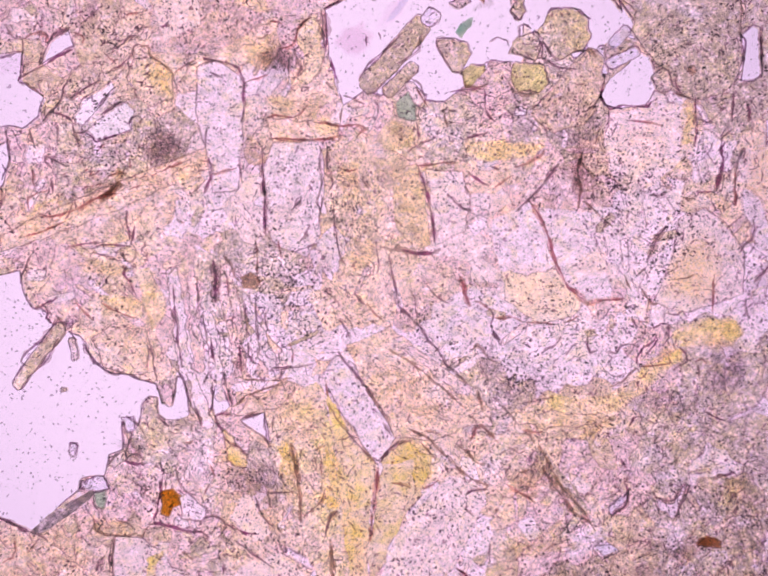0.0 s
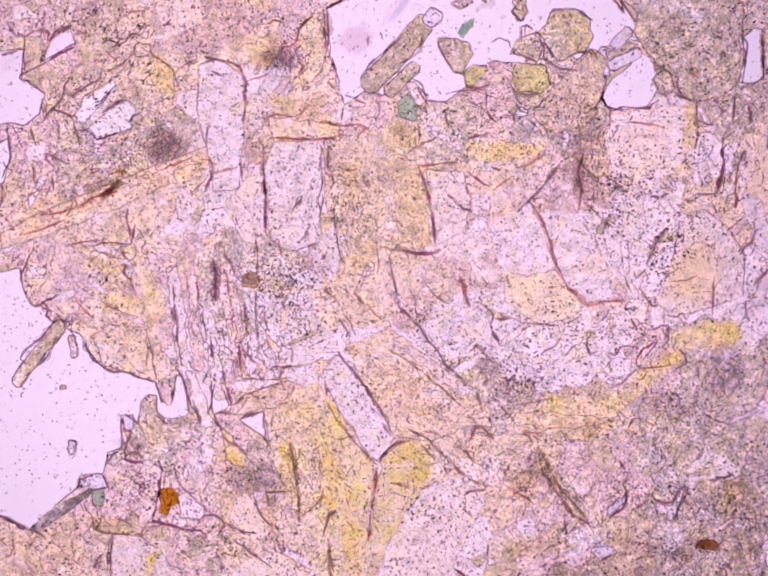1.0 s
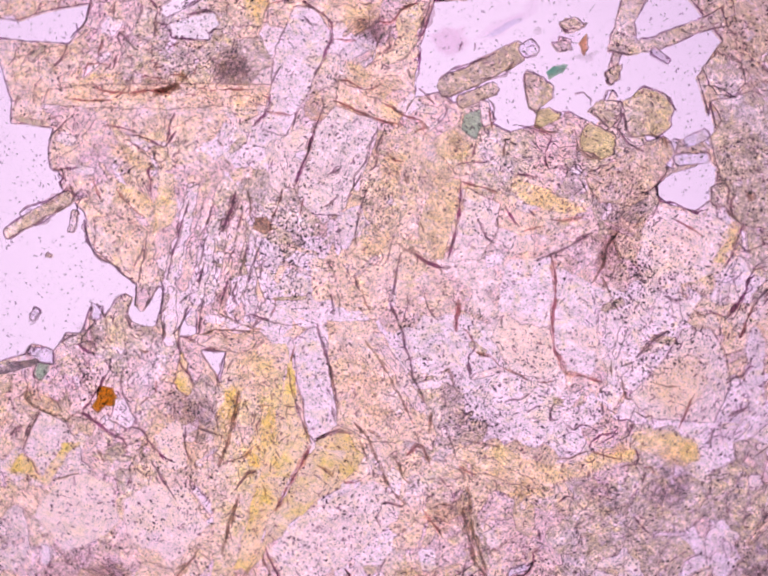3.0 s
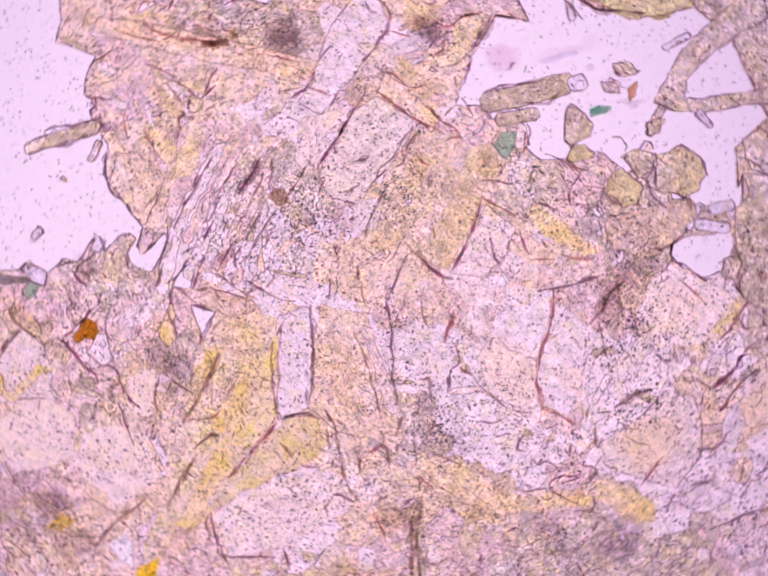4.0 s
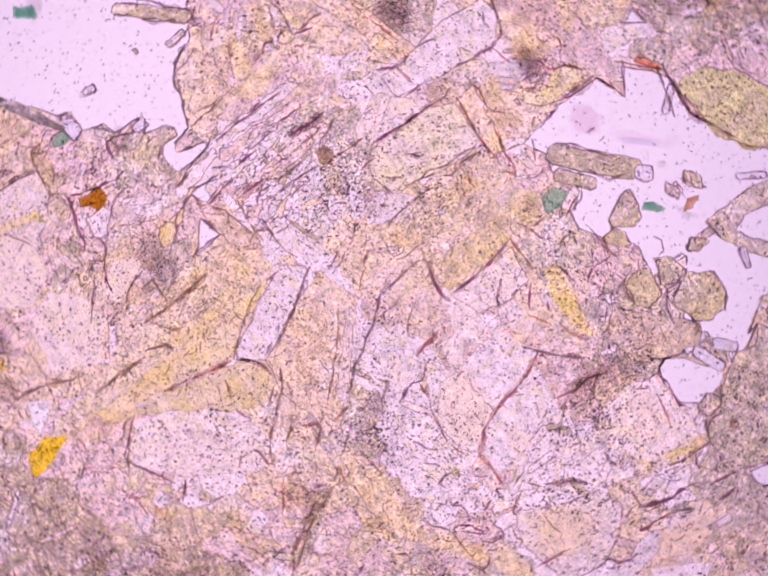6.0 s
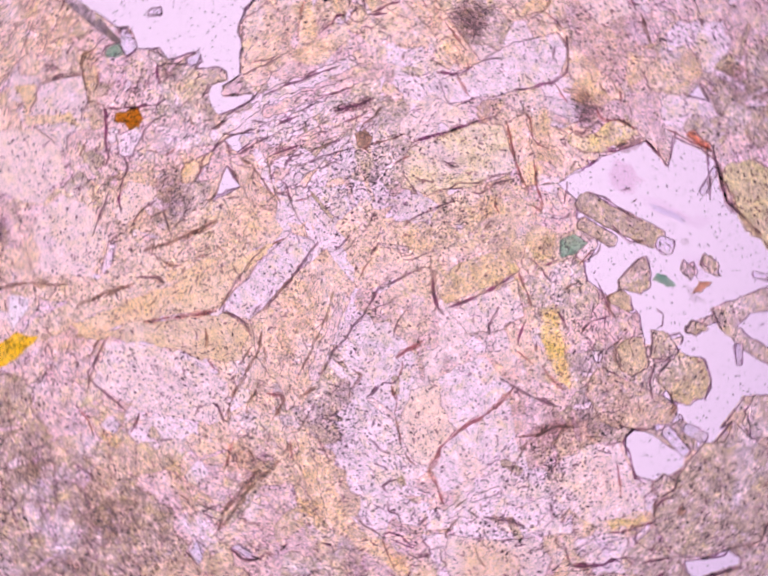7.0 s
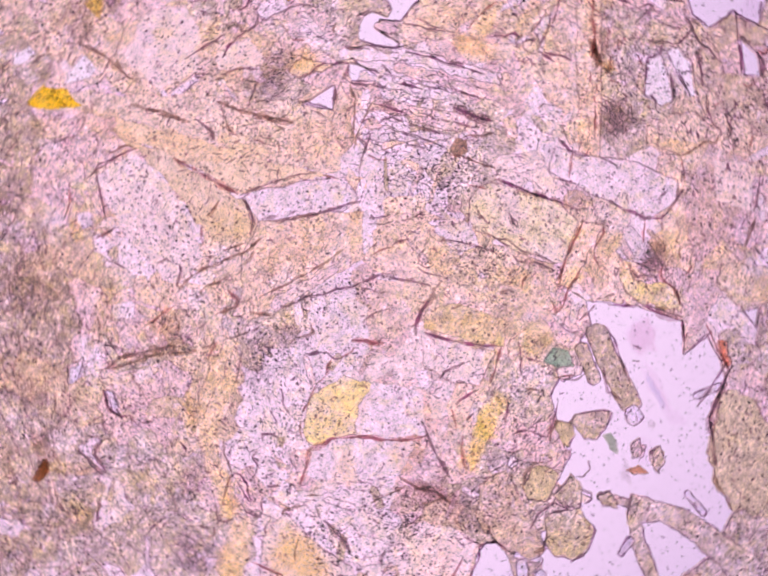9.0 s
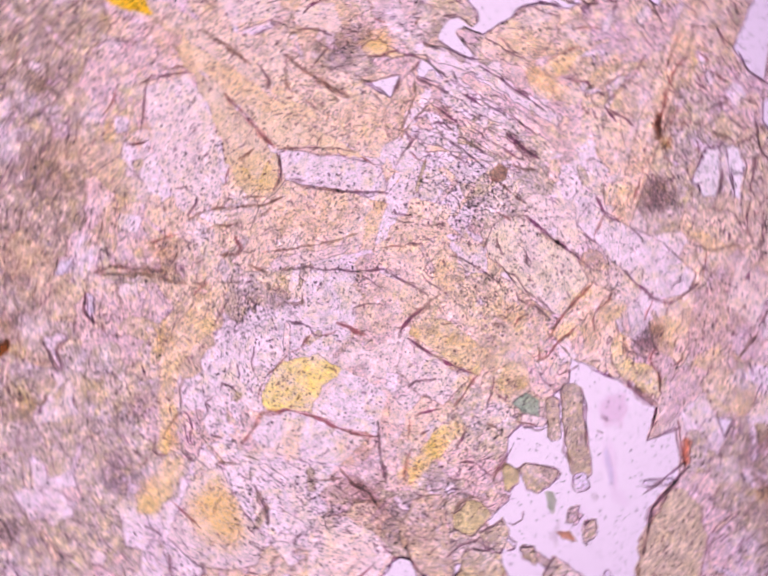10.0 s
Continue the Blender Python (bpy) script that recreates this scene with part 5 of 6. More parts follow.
def scatter(count, rx, ry=None, x=None, y=None, turn=0.0, seed=1):
    r = np.random.RandomState(seed)
    a, d = r.uniform(0, 2 * np.pi, count), np.sqrt(r.uniform(0, 1, count))
    if x is not None:
        d = np.sqrt(r.uniform(0, 1, count)) * r.uniform(0.6, 1.15, count)
    px, py = rx * d * np.cos(a), (ry or rx) * d * np.sin(a)
    c, s = math.cos(radians(turn)), math.sin(radians(turn))
    return np.stack([(AXIS[0] if x is None else x) + px * c - py * s, (AXIS[1] if y is None else y) + px * s + py * c], 1)


def speckle(name, points, small, large, material, seed, turn=None):
    r = random.Random(seed)
    verts, faces = [], []
    for x, y in points:
        a = r.uniform(0, math.pi) if turn is None else radians(turn + r.gauss(0, 25))
        size = small + (large - small) * r.random() ** 2.4
        long = size * r.uniform(1.0, 2.1)
        k = 6
        first = len(verts)
        ring = []
        for i in range(k):
            b = 2 * math.pi * i / k + r.uniform(-0.3, 0.3)
            u, v = long * math.cos(b) * r.uniform(0.7, 1.15), size * math.sin(b) * r.uniform(0.7, 1.15)
            ring.append((x + u * math.cos(a) - v * math.sin(a), y + u * math.sin(a) + v * math.cos(a)))
        verts += [at(*p, THICK + 2) for p in ring] + [at(*p, THICK - 4) for p in ring]
        faces.append(list(range(first + k - 1, first - 1, -1)))
        faces.append(list(range(first + k, first + 2 * k)))
        for i in range(k):
            j = (i + 1) % k
            faces.append((first + i, first + j, first + k + j, first + k + i))
    return solid(name, verts, faces, material, section, "", "stuff")


everywhere = scatter(48000, RADIUS - 5, seed=3)
light = open_to_light(everywhere)
patchy = np.array([noise.noise(Vector((p[0] / 90, p[1] / 90, 2))) + 0.5 * noise.noise(Vector((p[0] / 30, p[1] / 30, 7))) for p in everywhere])
chance = np.random.RandomState(5).uniform(-0.55, 0.75, len(everywhere))
speckle("inclusion_scatter", everywhere[~light & (patchy > chance + 0.05)], 0.75, 2.3, SPECK, 11)
deep = scatter(30000, RADIUS - 5, seed=4)
patchy = np.array([noise.noise(Vector((p[0] / 70, p[1] / 70, 12))) for p in deep])
speckle("deep_inclusion_scatter", deep[~open_to_light(deep) & (patchy > np.random.RandomState(6).uniform(-0.5, 0.6, len(deep)))], 0.9, 2.7, FAINT, 14)
speckle("dust", everywhere[light & (chance > 0.15)], 0.5, 2.1, DUST, 12)

crowded = []
crowded.append(scatter(166, 87, 52, 1370, 500, 110, 100))
crowded.append(scatter(204, 112, 58, 1280, 370, 0, 101))
crowded.append(scatter(89, 75, 117, 590, 430, 0, 102))
crowded.append(scatter(166, 100, 65, 590, 570, 0, 103))
crowded.append(scatter(140, 112, 78, 560, 660, 0, 104))
crowded.append(scatter(179, 125, 52, 900, 680, 35, 105))
crowded.append(scatter(90, 112, 78, 920, 1040, 0, 106))
crowded.append(scatter(128, 150, 91, 1080, 700, 0, 107))
crowded.append(scatter(76, 50, 78, 1300, 680, 0, 108))
crowded.append(scatter(32, 75, 78, 240, 700, 0, 109))
crowded.append(scatter(64, 75, 78, 1260, 470, 0, 110))
crowded.append(scatter(64, 75, 52, 940, 250, 0, 111))
crowded.append(scatter(150, 90, 70, 640, 660, 0, 116))
crowded.append(scatter(120, 70, 60, 560, 570, 0, 117))
crowded.append(scatter(90, 40, 90, 700, 440, 0, 118))
crowded.append(scatter(128, 112, 52, 1240, 392, -83, 112))
crowded.append(scatter(128, 75, 104, 1072, 806, -23, 113))
crowded.append(scatter(110, 112, 104, 1400, 100, 0, 114))
crowded.append(scatter(128, 150, 104, 1320, 900, 0, 115))
# soft clouds and washes of colour
washes = {}


def wash_of(tint, axis):
    """A thin wash in the rock; with an axis it takes up light only along that axis."""
    key = tuple(round(c, 2) for c in tint) + (axis,)
    if key not in washes:
        n = Nodes("wash of colour")
        fade = n.add("ShaderNodeAttribute")
        fade.attribute_name = "fade"
        uneven = n.ramp(n.math("MULTIPLY_ADD", n.noise(n.where(offset=19.0), 20, 5, 0.7, 0.4), 0.9, n.math("MULTIPLY", fade.outputs["Fac"], 0.55)), 0.42, 0.85)
        much = n.math("MULTIPLY", uneven, n.math("POWER", fade.outputs["Fac"], 0.6))
        fine = n.ramp(n.noise(n.where(offset=-57.0), 5, 3, 0.7), 0.36, 0.64)
        much = n.math("MULTIPLY", much, n.math("MULTIPLY_ADD", fine, 0.7, 0.45))
        if axis is not None:
            turn = n.add("ShaderNodeVectorTransform")
            turn.vector_type, turn.convert_from, turn.convert_to = "VECTOR", "OBJECT", "WORLD"
            turn.inputs[0].default_value = (1, 0, 0)
            dot = n.add("ShaderNodeVectorMath", operation="DOT_PRODUCT")
            n.put(dot.inputs[0], turn.outputs[0])
            dot.inputs[1].default_value = (math.cos(radians(axis)), -math.sin(radians(axis)), 0)
            along = n.math("MULTIPLY_ADD", n.math("POWER", n.math("ABSOLUTE", dot.outputs["Value"]), 4.0), 0.85, 0.15)
            much = n.math("MULTIPLY", much, along)
        clear = n.add("ShaderNodeBsdfRefraction")
        clear.inputs["Roughness"].default_value = 0.0
        clear.inputs["IOR"].default_value = 1.0
        n.put(clear.inputs["Color"], n.mix(much, (1.0, 1.0, 1.0), tint))
        n.put(n.end.inputs[0], clear.outputs[0])
        washes[key] = n.mat
    return washes[key]


layer = [0]


def veil(points, tint, axis=None, name="stain"):
    """A wash of colour that thins out towards its edge."""
    cx, cy = sum(p[0] for p in points) / len(points), sum(p[1] for p in points) / len(points)
    layer[0] += 1
    z = THICK + 3.2 + 0.04 * layer[0]
    verts, faces, fades = [], [], []
    edge = dense(points, True, 8.0)
    k = len(edge)
    for i, f in enumerate((1.3, 1.1, 0.9, 0.68, 0.4)):
        verts += [at(*wobble((cx + (x - cx) * f, cy + (y - cy) * f), 9.0, 3.0, 20.0), z + 0.02 * j) for j, (x, y) in enumerate(edge)]
        fades += [(0.0, 0.28, 0.65, 0.92, 1.0)[i]] * k
        if i:
            faces += [((i - 1) * k + j, i * k + j, i * k + (j + 1) % k, (i - 1) * k + (j + 1) % k) for j in range(k)]
    faces.append(list(range(len(verts) - k, len(verts))))
    ob = solid(name, verts, faces, wash_of(tint, axis), section, "", "stuff")
    ob.data.attributes.new("fade", "FLOAT", "POINT").data.foreach_set("value", fades)


SMUDGE, BLUSH = ((0.74, 0.69, 0.71), None), ((0.9, 0.81, 0.89), None)
OCHRE115, OCHRE80, OCHRE20 = ((0.997, 0.965, 0.76), 134), ((0.99, 0.96, 0.68), 88), ((0.985, 0.96, 0.64), 18)
OCHRE170, PEACH = ((0.985, 0.96, 0.58), -12), ((0.995, 0.93, 0.76), 118)


def cloud(x, y, rx, ry, turn, stain=SMUDGE, seed=0, density=1.7):
    r = random.Random(300 + seed)
    c, s = math.cos(radians(turn)), math.sin(radians(turn))
    ring = []
    for i in range(11):
        a, d = 2 * math.pi * i / 11, r.uniform(0.75, 1.15)
        u, v = rx * d * math.cos(a), ry * d * math.sin(a)
        ring.append((x + u * c - v * s, y + u * s + v * c))
    much = min(1.2, density / 2.2)
    veil(ring, [q ** much for q in stain[0]], stain[1], "cloud")


def soft_patch(points, stain):
    veil(points, *stain)


cloud(325, 300, 45, 30, -20, SMUDGE, 0)
cloud(350, 305, 22, 20, 0, SMUDGE, 1)
cloud(575, 118, 22, 26, 0, SMUDGE, 2)
cloud(540, 125, 30, 22, 0, SMUDGE, 3)
cloud(180, 40, 25, 30, 0, SMUDGE, 4)
cloud(1196, 270, 22, 55, 10, SMUDGE, 5)
cloud(1180, 340, 16, 70, 0, SMUDGE, 6)
cloud(438, 575, 9, 48, 0, SMUDGE, 7)
cloud(505, 570, 24, 16, 0, SMUDGE, 8)
cloud(515, 300, 18, 60, 0, BLUSH, 9, 1)
cloud(720, 90, 30, 30, 0, BLUSH, 10, 1)
cloud(520, 975, 60, 35, 0, SMUDGE, 12)
cloud(590, 980, 22, 60, 0, SMUDGE, 13)
cloud(280, 915, 40, 25, 0, SMUDGE, 14)
cloud(1480, 750, 50, 60, 20, SMUDGE, 15)
cloud(860, 690, 60, 25, 35, BLUSH, 16, 1)
cloud(200, 370, 50, 25, -25, SMUDGE, 17)
cloud(1120, 990, 14, 90, -35, SMUDGE, 18)
cloud(1010, 770, 25, 60, -30, SMUDGE, 19)
cloud(1340, 1120, 60, 25, 0, SMUDGE, 20)
cloud(1032, 1325, 80, 60, -83, SMUDGE, 21, 1.1)
cloud(1207, 1385, 90, 40, -83, SMUDGE, 22, 1.1)
cloud(1131, 1255, 50, 50, -83, SMUDGE, 23, 1.1)
cloud(973, 1398, 30, 60, -83, SMUDGE, 24, 1.1)
cloud(1308, 1205, 60, 25, -83, SMUDGE, 25, 1.1)
cloud(325, 297, 50, 40, -33, SMUDGE, 26, 1.1)
cloud(557, 113, 40, 25, -83, SMUDGE, 27, 1.1)
cloud(618, -152, 40, 60, -83, SMUDGE, 28, 1.1)
cloud(1699, 864, 40, 60, -131, SMUDGE, 29, 1.1)
cloud(1314, 1184, 35, 60, -131, SMUDGE, 30, 1.1)
cloud(1110, 1268, 40, 60, -131, SMUDGE, 31, 1.1)
cloud(614, -207, 40, 60, -131, SMUDGE, 32, 1.1)
cloud(458, 1390, 100, 70, -35, SMUDGE, 8, 3)
cloud(1073, 803, 60, 30, -35, SMUDGE, 34)
cloud(1130, 1309, 40, 50, -113, SMUDGE, 35, 1.1)
cloud(559, 117, 45, 30, -113, SMUDGE, 36, 1.1)
cloud(1102, 1333, 230, 220, -83, SMUDGE, 37, 0.1)
cloud(652, 1301, 120, 200, -83, SMUDGE, 38, 0.12)
cloud(1085, 1316, 130, 320, -131, SMUDGE, 39, 0.21)
cloud(1525, 909, 150, 260, -131, SMUDGE, 40, 0.18)
cloud(1400, 950, 190, 180, 0, SMUDGE, 41, 0.22)
cloud(805, 15, 60, 10, -47, BLUSH, 6, 1)
cloud(939, -11, 30, 25, -35, BLUSH, 5, 1)
cloud(887, -6, 8, 8, -35, SMUDGE, 44)
cloud(993, 6, 30, 8, -35, SMUDGE, 45)
cloud(30, 130, 40, 30, 0, BLUSH, 12, 1)
cloud(816, 16, 60, 10, -53, BLUSH, 6, 1)
cloud(-68, 916, 18, 50, -53, SMUDGE, 49)
cloud(130, 795, 10, 5, 0, SMUDGE, 50)
cloud(852, -45, 20, 15, -83, BLUSH, 6, 1)
cloud(801, 1367, 35, 25, -113, OCHRE115, 53, 2.4)
cloud(530, 1219, 25, 15, -113, OCHRE115, 8, 2)
cloud(508, 1128, 25, 40, -113, OCHRE115, 55, 2.6)
cloud(576, 1310, 18, 14, -113, OCHRE115, 56, 2.2)
cloud(626, 1330, 35, 14, -93, OCHRE115, 57, 2.2)
cloud(470, 934, 45, 20, -113, OCHRE115, 8, 2)
cloud(746, 710, 18, 60, -113, OCHRE115, 59, 2.8)
cloud(833, 945, 48, 40, -113, OCHRE115, 60, 1.6)
cloud(932, 1178, 20, 35, -113, PEACH, 61, 2.4)
cloud(975, 757, 50, 25, -113, OCHRE115, 62, 2.4)
cloud(1121, 847, 25, 70, -128, PEACH, 8, 1)
cloud(1230, 869, 15, 25, -113, OCHRE115, 8, 2)
cloud(1391, 912, 35, 25, -113, OCHRE115, 65, 1.8)
cloud(1342, 731, 22, 50, -113, OCHRE115, 66, 1.6)
cloud(1365, 645, 14, 25, -113, OCHRE115, 8, 2)
cloud(1099, 1017, 45, 20, -113, OCHRE115, 68, 1.8)
cloud(896, 647, 40, 20, -113, OCHRE115, 69, 1.4)
cloud(1420, 1059, 60, 14, -113, PEACH, 70, 2.6)
cloud(958, 293, 14, 25, -113, OCHRE80, 71, 2.4)
cloud(1007, 311, 20, 40, -113, OCHRE115, 72, 2.4)
cloud(1092, 312, 25, 35, -113, OCHRE115, 73, 2.2)
cloud(872, 488, 14, 14, -113, OCHRE115, 74, 2.2)
cloud(1134, 431, 40, 35, -113, PEACH, 75, 2.2)
cloud(824, 416, 60, 15, -113, OCHRE115, 76, 1.8)
cloud(801, 258, 12, 18, -113, OCHRE115, 77, 2.4)
cloud(1213, 237, 20, 15, -113, OCHRE115, 78, 1.6)
cloud(270, 696, 60, 25, -113, OCHRE115, 79, 1.6)
cloud(258, 625, 30, 25, -113, OCHRE115, 8, 2)
cloud(307, 622, 55, 22, -113, PEACH, 81, 2.4)
cloud(660, 522, 30, 18, -113, OCHRE115, 82, 2.6)
cloud(239, 356, 15, 14, -113, PEACH, 8, 3)
cloud(129, 276, 45, 35, -113, OCHRE115, 84, 1.8)
cloud(617, 158, 14, 30, -113, OCHRE115, 85, 2.2)
cloud(356, 214, 60, 25, -113, OCHRE115, 86, 1.2)
cloud(1272, 1207, 90, 50, -113, PEACH, 87, 1.4)
cloud(1429, 1142, 90, 60, -113, PEACH, 88, 1.2)
cloud(1064, 1228, 90, 60, -113, PEACH, 89, 1.2)
cloud(348, 304, 40, 26, 0, SMUDGE, 90, 2.4)
cloud(576, 117, 25, 22, 0, SMUDGE, 91, 2.4)
cloud(248, 372, 25, 14, 0, SMUDGE, 5, 2)
cloud(181, 20, 16, 30, 0, SMUDGE, 5, 2)
cloud(138, 1041, 74, 8, -34, SMUDGE, 4, 4)
cloud(267, 954, 22, 14, 0, SMUDGE, 5, 2)
cloud(1183, 368, 20, 70, 0, BLUSH, 96, 1.6)
cloud(1288, 372, 60, 18, 20, SMUDGE, 4, 1)
cloud(639, 547, 30, 40, 0, SMUDGE, 98, 1.2)
cloud(642, 967, 70, 25, 0, SMUDGE, 99, 0.7)
cloud(522, 977, 40, 30, 0, SMUDGE, 100, 0.8)
cloud(1341, 817, 40, 25, 0, BLUSH, 7, 2)
cloud(971, 1388, 10, 8, -75, SMUDGE, 4, 5)
cloud(1117, 1267, 10, 8, -75, SMUDGE, 4, 5)
cloud(1101, 1366, 10, 8, -75, SMUDGE, 4, 5)
cloud(1154, 1266, 10, 8, -75, SMUDGE, 4, 5)
cloud(1175, 1168, 10, 8, -75, SMUDGE, 4, 5)
cloud(735, 1304, 10, 8, -75, SMUDGE, 4, 5)
cloud(840, 1218, 10, 8, -75, SMUDGE, 4, 5)
cloud(799, 1238, 10, 8, -75, SMUDGE, 4, 5)
cloud(655, 1329, 10, 8, -75, SMUDGE, 4, 5)
cloud(986, 1371, 10, 8, -75, SMUDGE, 4, 5)
cloud(1152, 1483, 10, 8, -75, SMUDGE, 4, 5)
cloud(1191, 1380, 10, 8, -75, SMUDGE, 4, 5)
cloud(274, 937, 12, 22, -75, SMUDGE, 4, 5)
cloud(329, 305, 30, 35, -75, SMUDGE, 115, 2.2)
cloud(559, 123, 26, 22, -75, SMUDGE, 116, 2.6)
cloud(627, -226, 40, 20, -75, SMUDGE, 6, 2)
cloud(596, -188, 15, 40, -75, SMUDGE, 5, 2)
cloud(1172, 329, 60, 25, -100, SMUDGE, 5, 1)
cloud(1229, 386, 50, 60, -75, SMUDGE, 120, 0.5)
soft_patch([(1448, 605), (1384, 608), (1374, 550), (1407, 482), (1464, 486), (1480, 551)], OCHRE115)
soft_patch([(1439, 618), (1348, 634), (1353, 567), (1398, 494), (1437, 510)], OCHRE115)
soft_patch([(943, 310), (950, 282), (1032, 278), (1114, 297), (1098, 313), (1006, 329)], OCHRE80)
soft_patch([(778, 948), (812, 906), (872, 896), (898, 932), (882, 966), (866, 1000), (842, 1000), (850, 960), (836, 926), (806, 930)], OCHRE170)
soft_patch([(640, 1000), (690, 1014), (694, 1040), (664, 1030)], OCHRE20)
soft_patch([(1177, 582), (1150, 551), (1218, 501), (1243, 521)], OCHRE115)
soft_patch([(1109, 335), (1065, 315), (1109, 290), (1132, 307)], OCHRE115)
soft_patch([(573, 980), (565, 909), (590, 901), (595, 962)], OCHRE20)
soft_patch([(564, 921), (581, 891), (605, 944), (597, 959)], OCHRE20)
soft_patch([(654, 1008), (666, 985), (691, 1029), (670, 1044)], OCHRE20)
soft_patch([(643, 912), (679, 908), (690, 951), (663, 947)], OCHRE20)
soft_patch([(301, 129), (331, 124), (349, 149), (347, 184), (322, 199), (307, 164)], OCHRE20)
soft_patch([(572, 902), (602, 892), (607, 962), (592, 992), (567, 952)], OCHRE20)
soft_patch([(662, 901), (692, 941), (698, 1031), (673, 1041), (657, 982)], OCHRE20)
soft_patch([(211, 1231), (217, 1186), (266, 1199), (296, 1223), (266, 1236)], OCHRE20)
soft_patch([(288, 672), (309, 574), (338, 582), (324, 671)], PEACH)
soft_patch([(436, 950), (446, 911), (497, 914), (510, 964)], OCHRE115)
soft_patch([(566, 270), (650, 287), (643, 312), (572, 287)], OCHRE115)
soft_patch([(1356, 606), (1385, 479), (1453, 477), (1419, 602)], OCHRE115)
veil([(300, 0), (560, 0), (560, 90), (420, 100), (310, 90)], (1.0, 0.955, 0.86))
veil([(0, 440), (200, 380), (420, 300), (420, 350), (220, 430), (0, 500)], (1.0, 0.955, 0.86))
veil([(306, 118), (335, 124), (356, 160), (352, 196), (334, 200), (330, 160)], (0.99, 0.955, 0.74))
veil([(686, 330), (730, 335), (735, 400), (700, 410)], (0.99, 0.955, 0.74))
veil([(715, 485), (765, 490), (768, 550), (715, 552)], (0.99, 0.955, 0.74))
veil([(165, 535), (200, 530), (262, 545), (240, 562), (175, 555)], (0.99, 0.955, 0.74))
veil([(205, 605), (290, 615), (292, 645), (230, 630)], (0.99, 0.955, 0.74))
veil([(855, 342), (905, 338), (905, 362), (862, 368)], (0.99, 0.955, 0.74))
veil([(800, 345), (855, 345), (875, 450), (885, 505), (855, 500), (815, 440)], (1.0, 0.955, 0.86))
veil([(945, 290), (1030, 288), (1100, 300), (1030, 332), (960, 322)], (0.99, 0.955, 0.74))
veil([(1000, 400), (1065, 400), (1050, 470), (1000, 450)], (1.0, 0.955, 0.86))
veil([(1390, 195), (1420, 205), (1416, 290), (1392, 292)], (0.95, 0.93, 0.72))
veil([(1250, 270), (1340, 250), (1360, 300), (1320, 350), (1260, 330)], (1.0, 0.96, 0.86))
veil([(1180, 515), (1240, 515), (1240, 560), (1180, 560)], (1.0, 0.955, 0.86))
veil([(790, 250), (850, 250), (870, 290), (800, 315)], (0.95, 0.93, 0.72))
veil([(1055, 840), (1130, 812), (1190, 815), (1180, 870), (1070, 878)], (0.95, 0.93, 0.72))
veil([(1170, 812), (1240, 805), (1300, 765), (1330, 780), (1250, 850), (1180, 870)], (0.99, 0.955, 0.74))
veil([(1300, 760), (1360, 715), (1395, 712), (1395, 735), (1320, 780)], (0.99, 0.955, 0.74))
veil([(1380, 665), (1500, 645), (1515, 680), (1480, 705), (1390, 705)], (0.95, 0.93, 0.72))
veil([(0, 1100), (60, 1095), (180, 1040), (190, 1100), (180, 1170), (0, 1176)], (1.0, 0.955, 0.86))
veil([(188, 1052), (235, 1060), (275, 1075), (265, 1098), (200, 1094)], (0.99, 0.955, 0.74))
veil([(500, 800), (590, 780), (640, 800), (660, 900), (600, 900), (560, 850)], (1.0, 0.955, 0.86))
veil([(440, 900), (470, 1040), (560, 1090), (600, 1060), (520, 960)], (1.0, 0.955, 0.86))
veil([(720, 720), (800, 740), (940, 850), (860, 880), (790, 840)], (1.0, 0.955, 0.86))
veil([(530, 200), (640, 200), (690, 250), (690, 285), (550, 285)], (1.0, 0.955, 0.86))
veil([(1040, 545), (1130, 545), (1175, 600), (1150, 650), (1060, 640)], (1.0, 0.955, 0.86))
veil([(1180, 270), (1235, 250), (1230, 330), (1190, 420), (1170, 380)], (0.84, 0.82, 0.82))
veil([(1430, 700), (1510, 690), (1520, 780), (1450, 800)], (0.93, 0.90, 0.96))
veil([(1120, 180), (1180, 170), (1200, 230), (1130, 290), (1090, 250)], (0.93, 0.90, 0.96))
veil([(500, 290), (535, 290), (530, 350), (500, 370)], (0.93, 0.90, 0.96))
veil([(1100, 380), (1160, 360), (1175, 430), (1120, 450)], (0.93, 0.90, 0.96))
veil([(545, 80), (560, 70), (560, 140), (500, 140), (495, 95)], (0.95, 0.93, 0.72))
veil([(1520, 300), (1600, 290), (1600, 420), (1520, 400)], (1.0, 0.955, 0.86))
veil([(1320, 800), (1400, 800), (1420, 850), (1320, 850)], (0.84, 0.82, 0.82))
veil([(1480, 970), (1520, 980), (1510, 1020), (1480, 1010)], (0.95, 0.93, 0.72))
veil([(1100, 1080), (1150, 1060), (1180, 1120), (1040, 1140), (1010, 1110)], (0.95, 0.93, 0.72))
veil([(688, 86), (705, 61), (736, 49), (762, 73), (738, 105), (707, 110)], (0.9, 0.78, 0.85))
veil([(789, 43), (813, 11), (838, -13), (842, -6), (802, 42)], (0.8, 0.8, 0.9))
veil([(529, 1415), (553, 1368), (605, 1348), (624, 1379), (586, 1427)], (0.66, 0.6, 0.6))
veil([(449, 1354), (498, 1317), (530, 1326), (514, 1373), (490, 1391)], (0.66, 0.6, 0.6))
veil([(1356, 572), (1389, 507), (1438, 484), (1476, 561), (1429, 626)], (1.0, 0.955, 0.84))
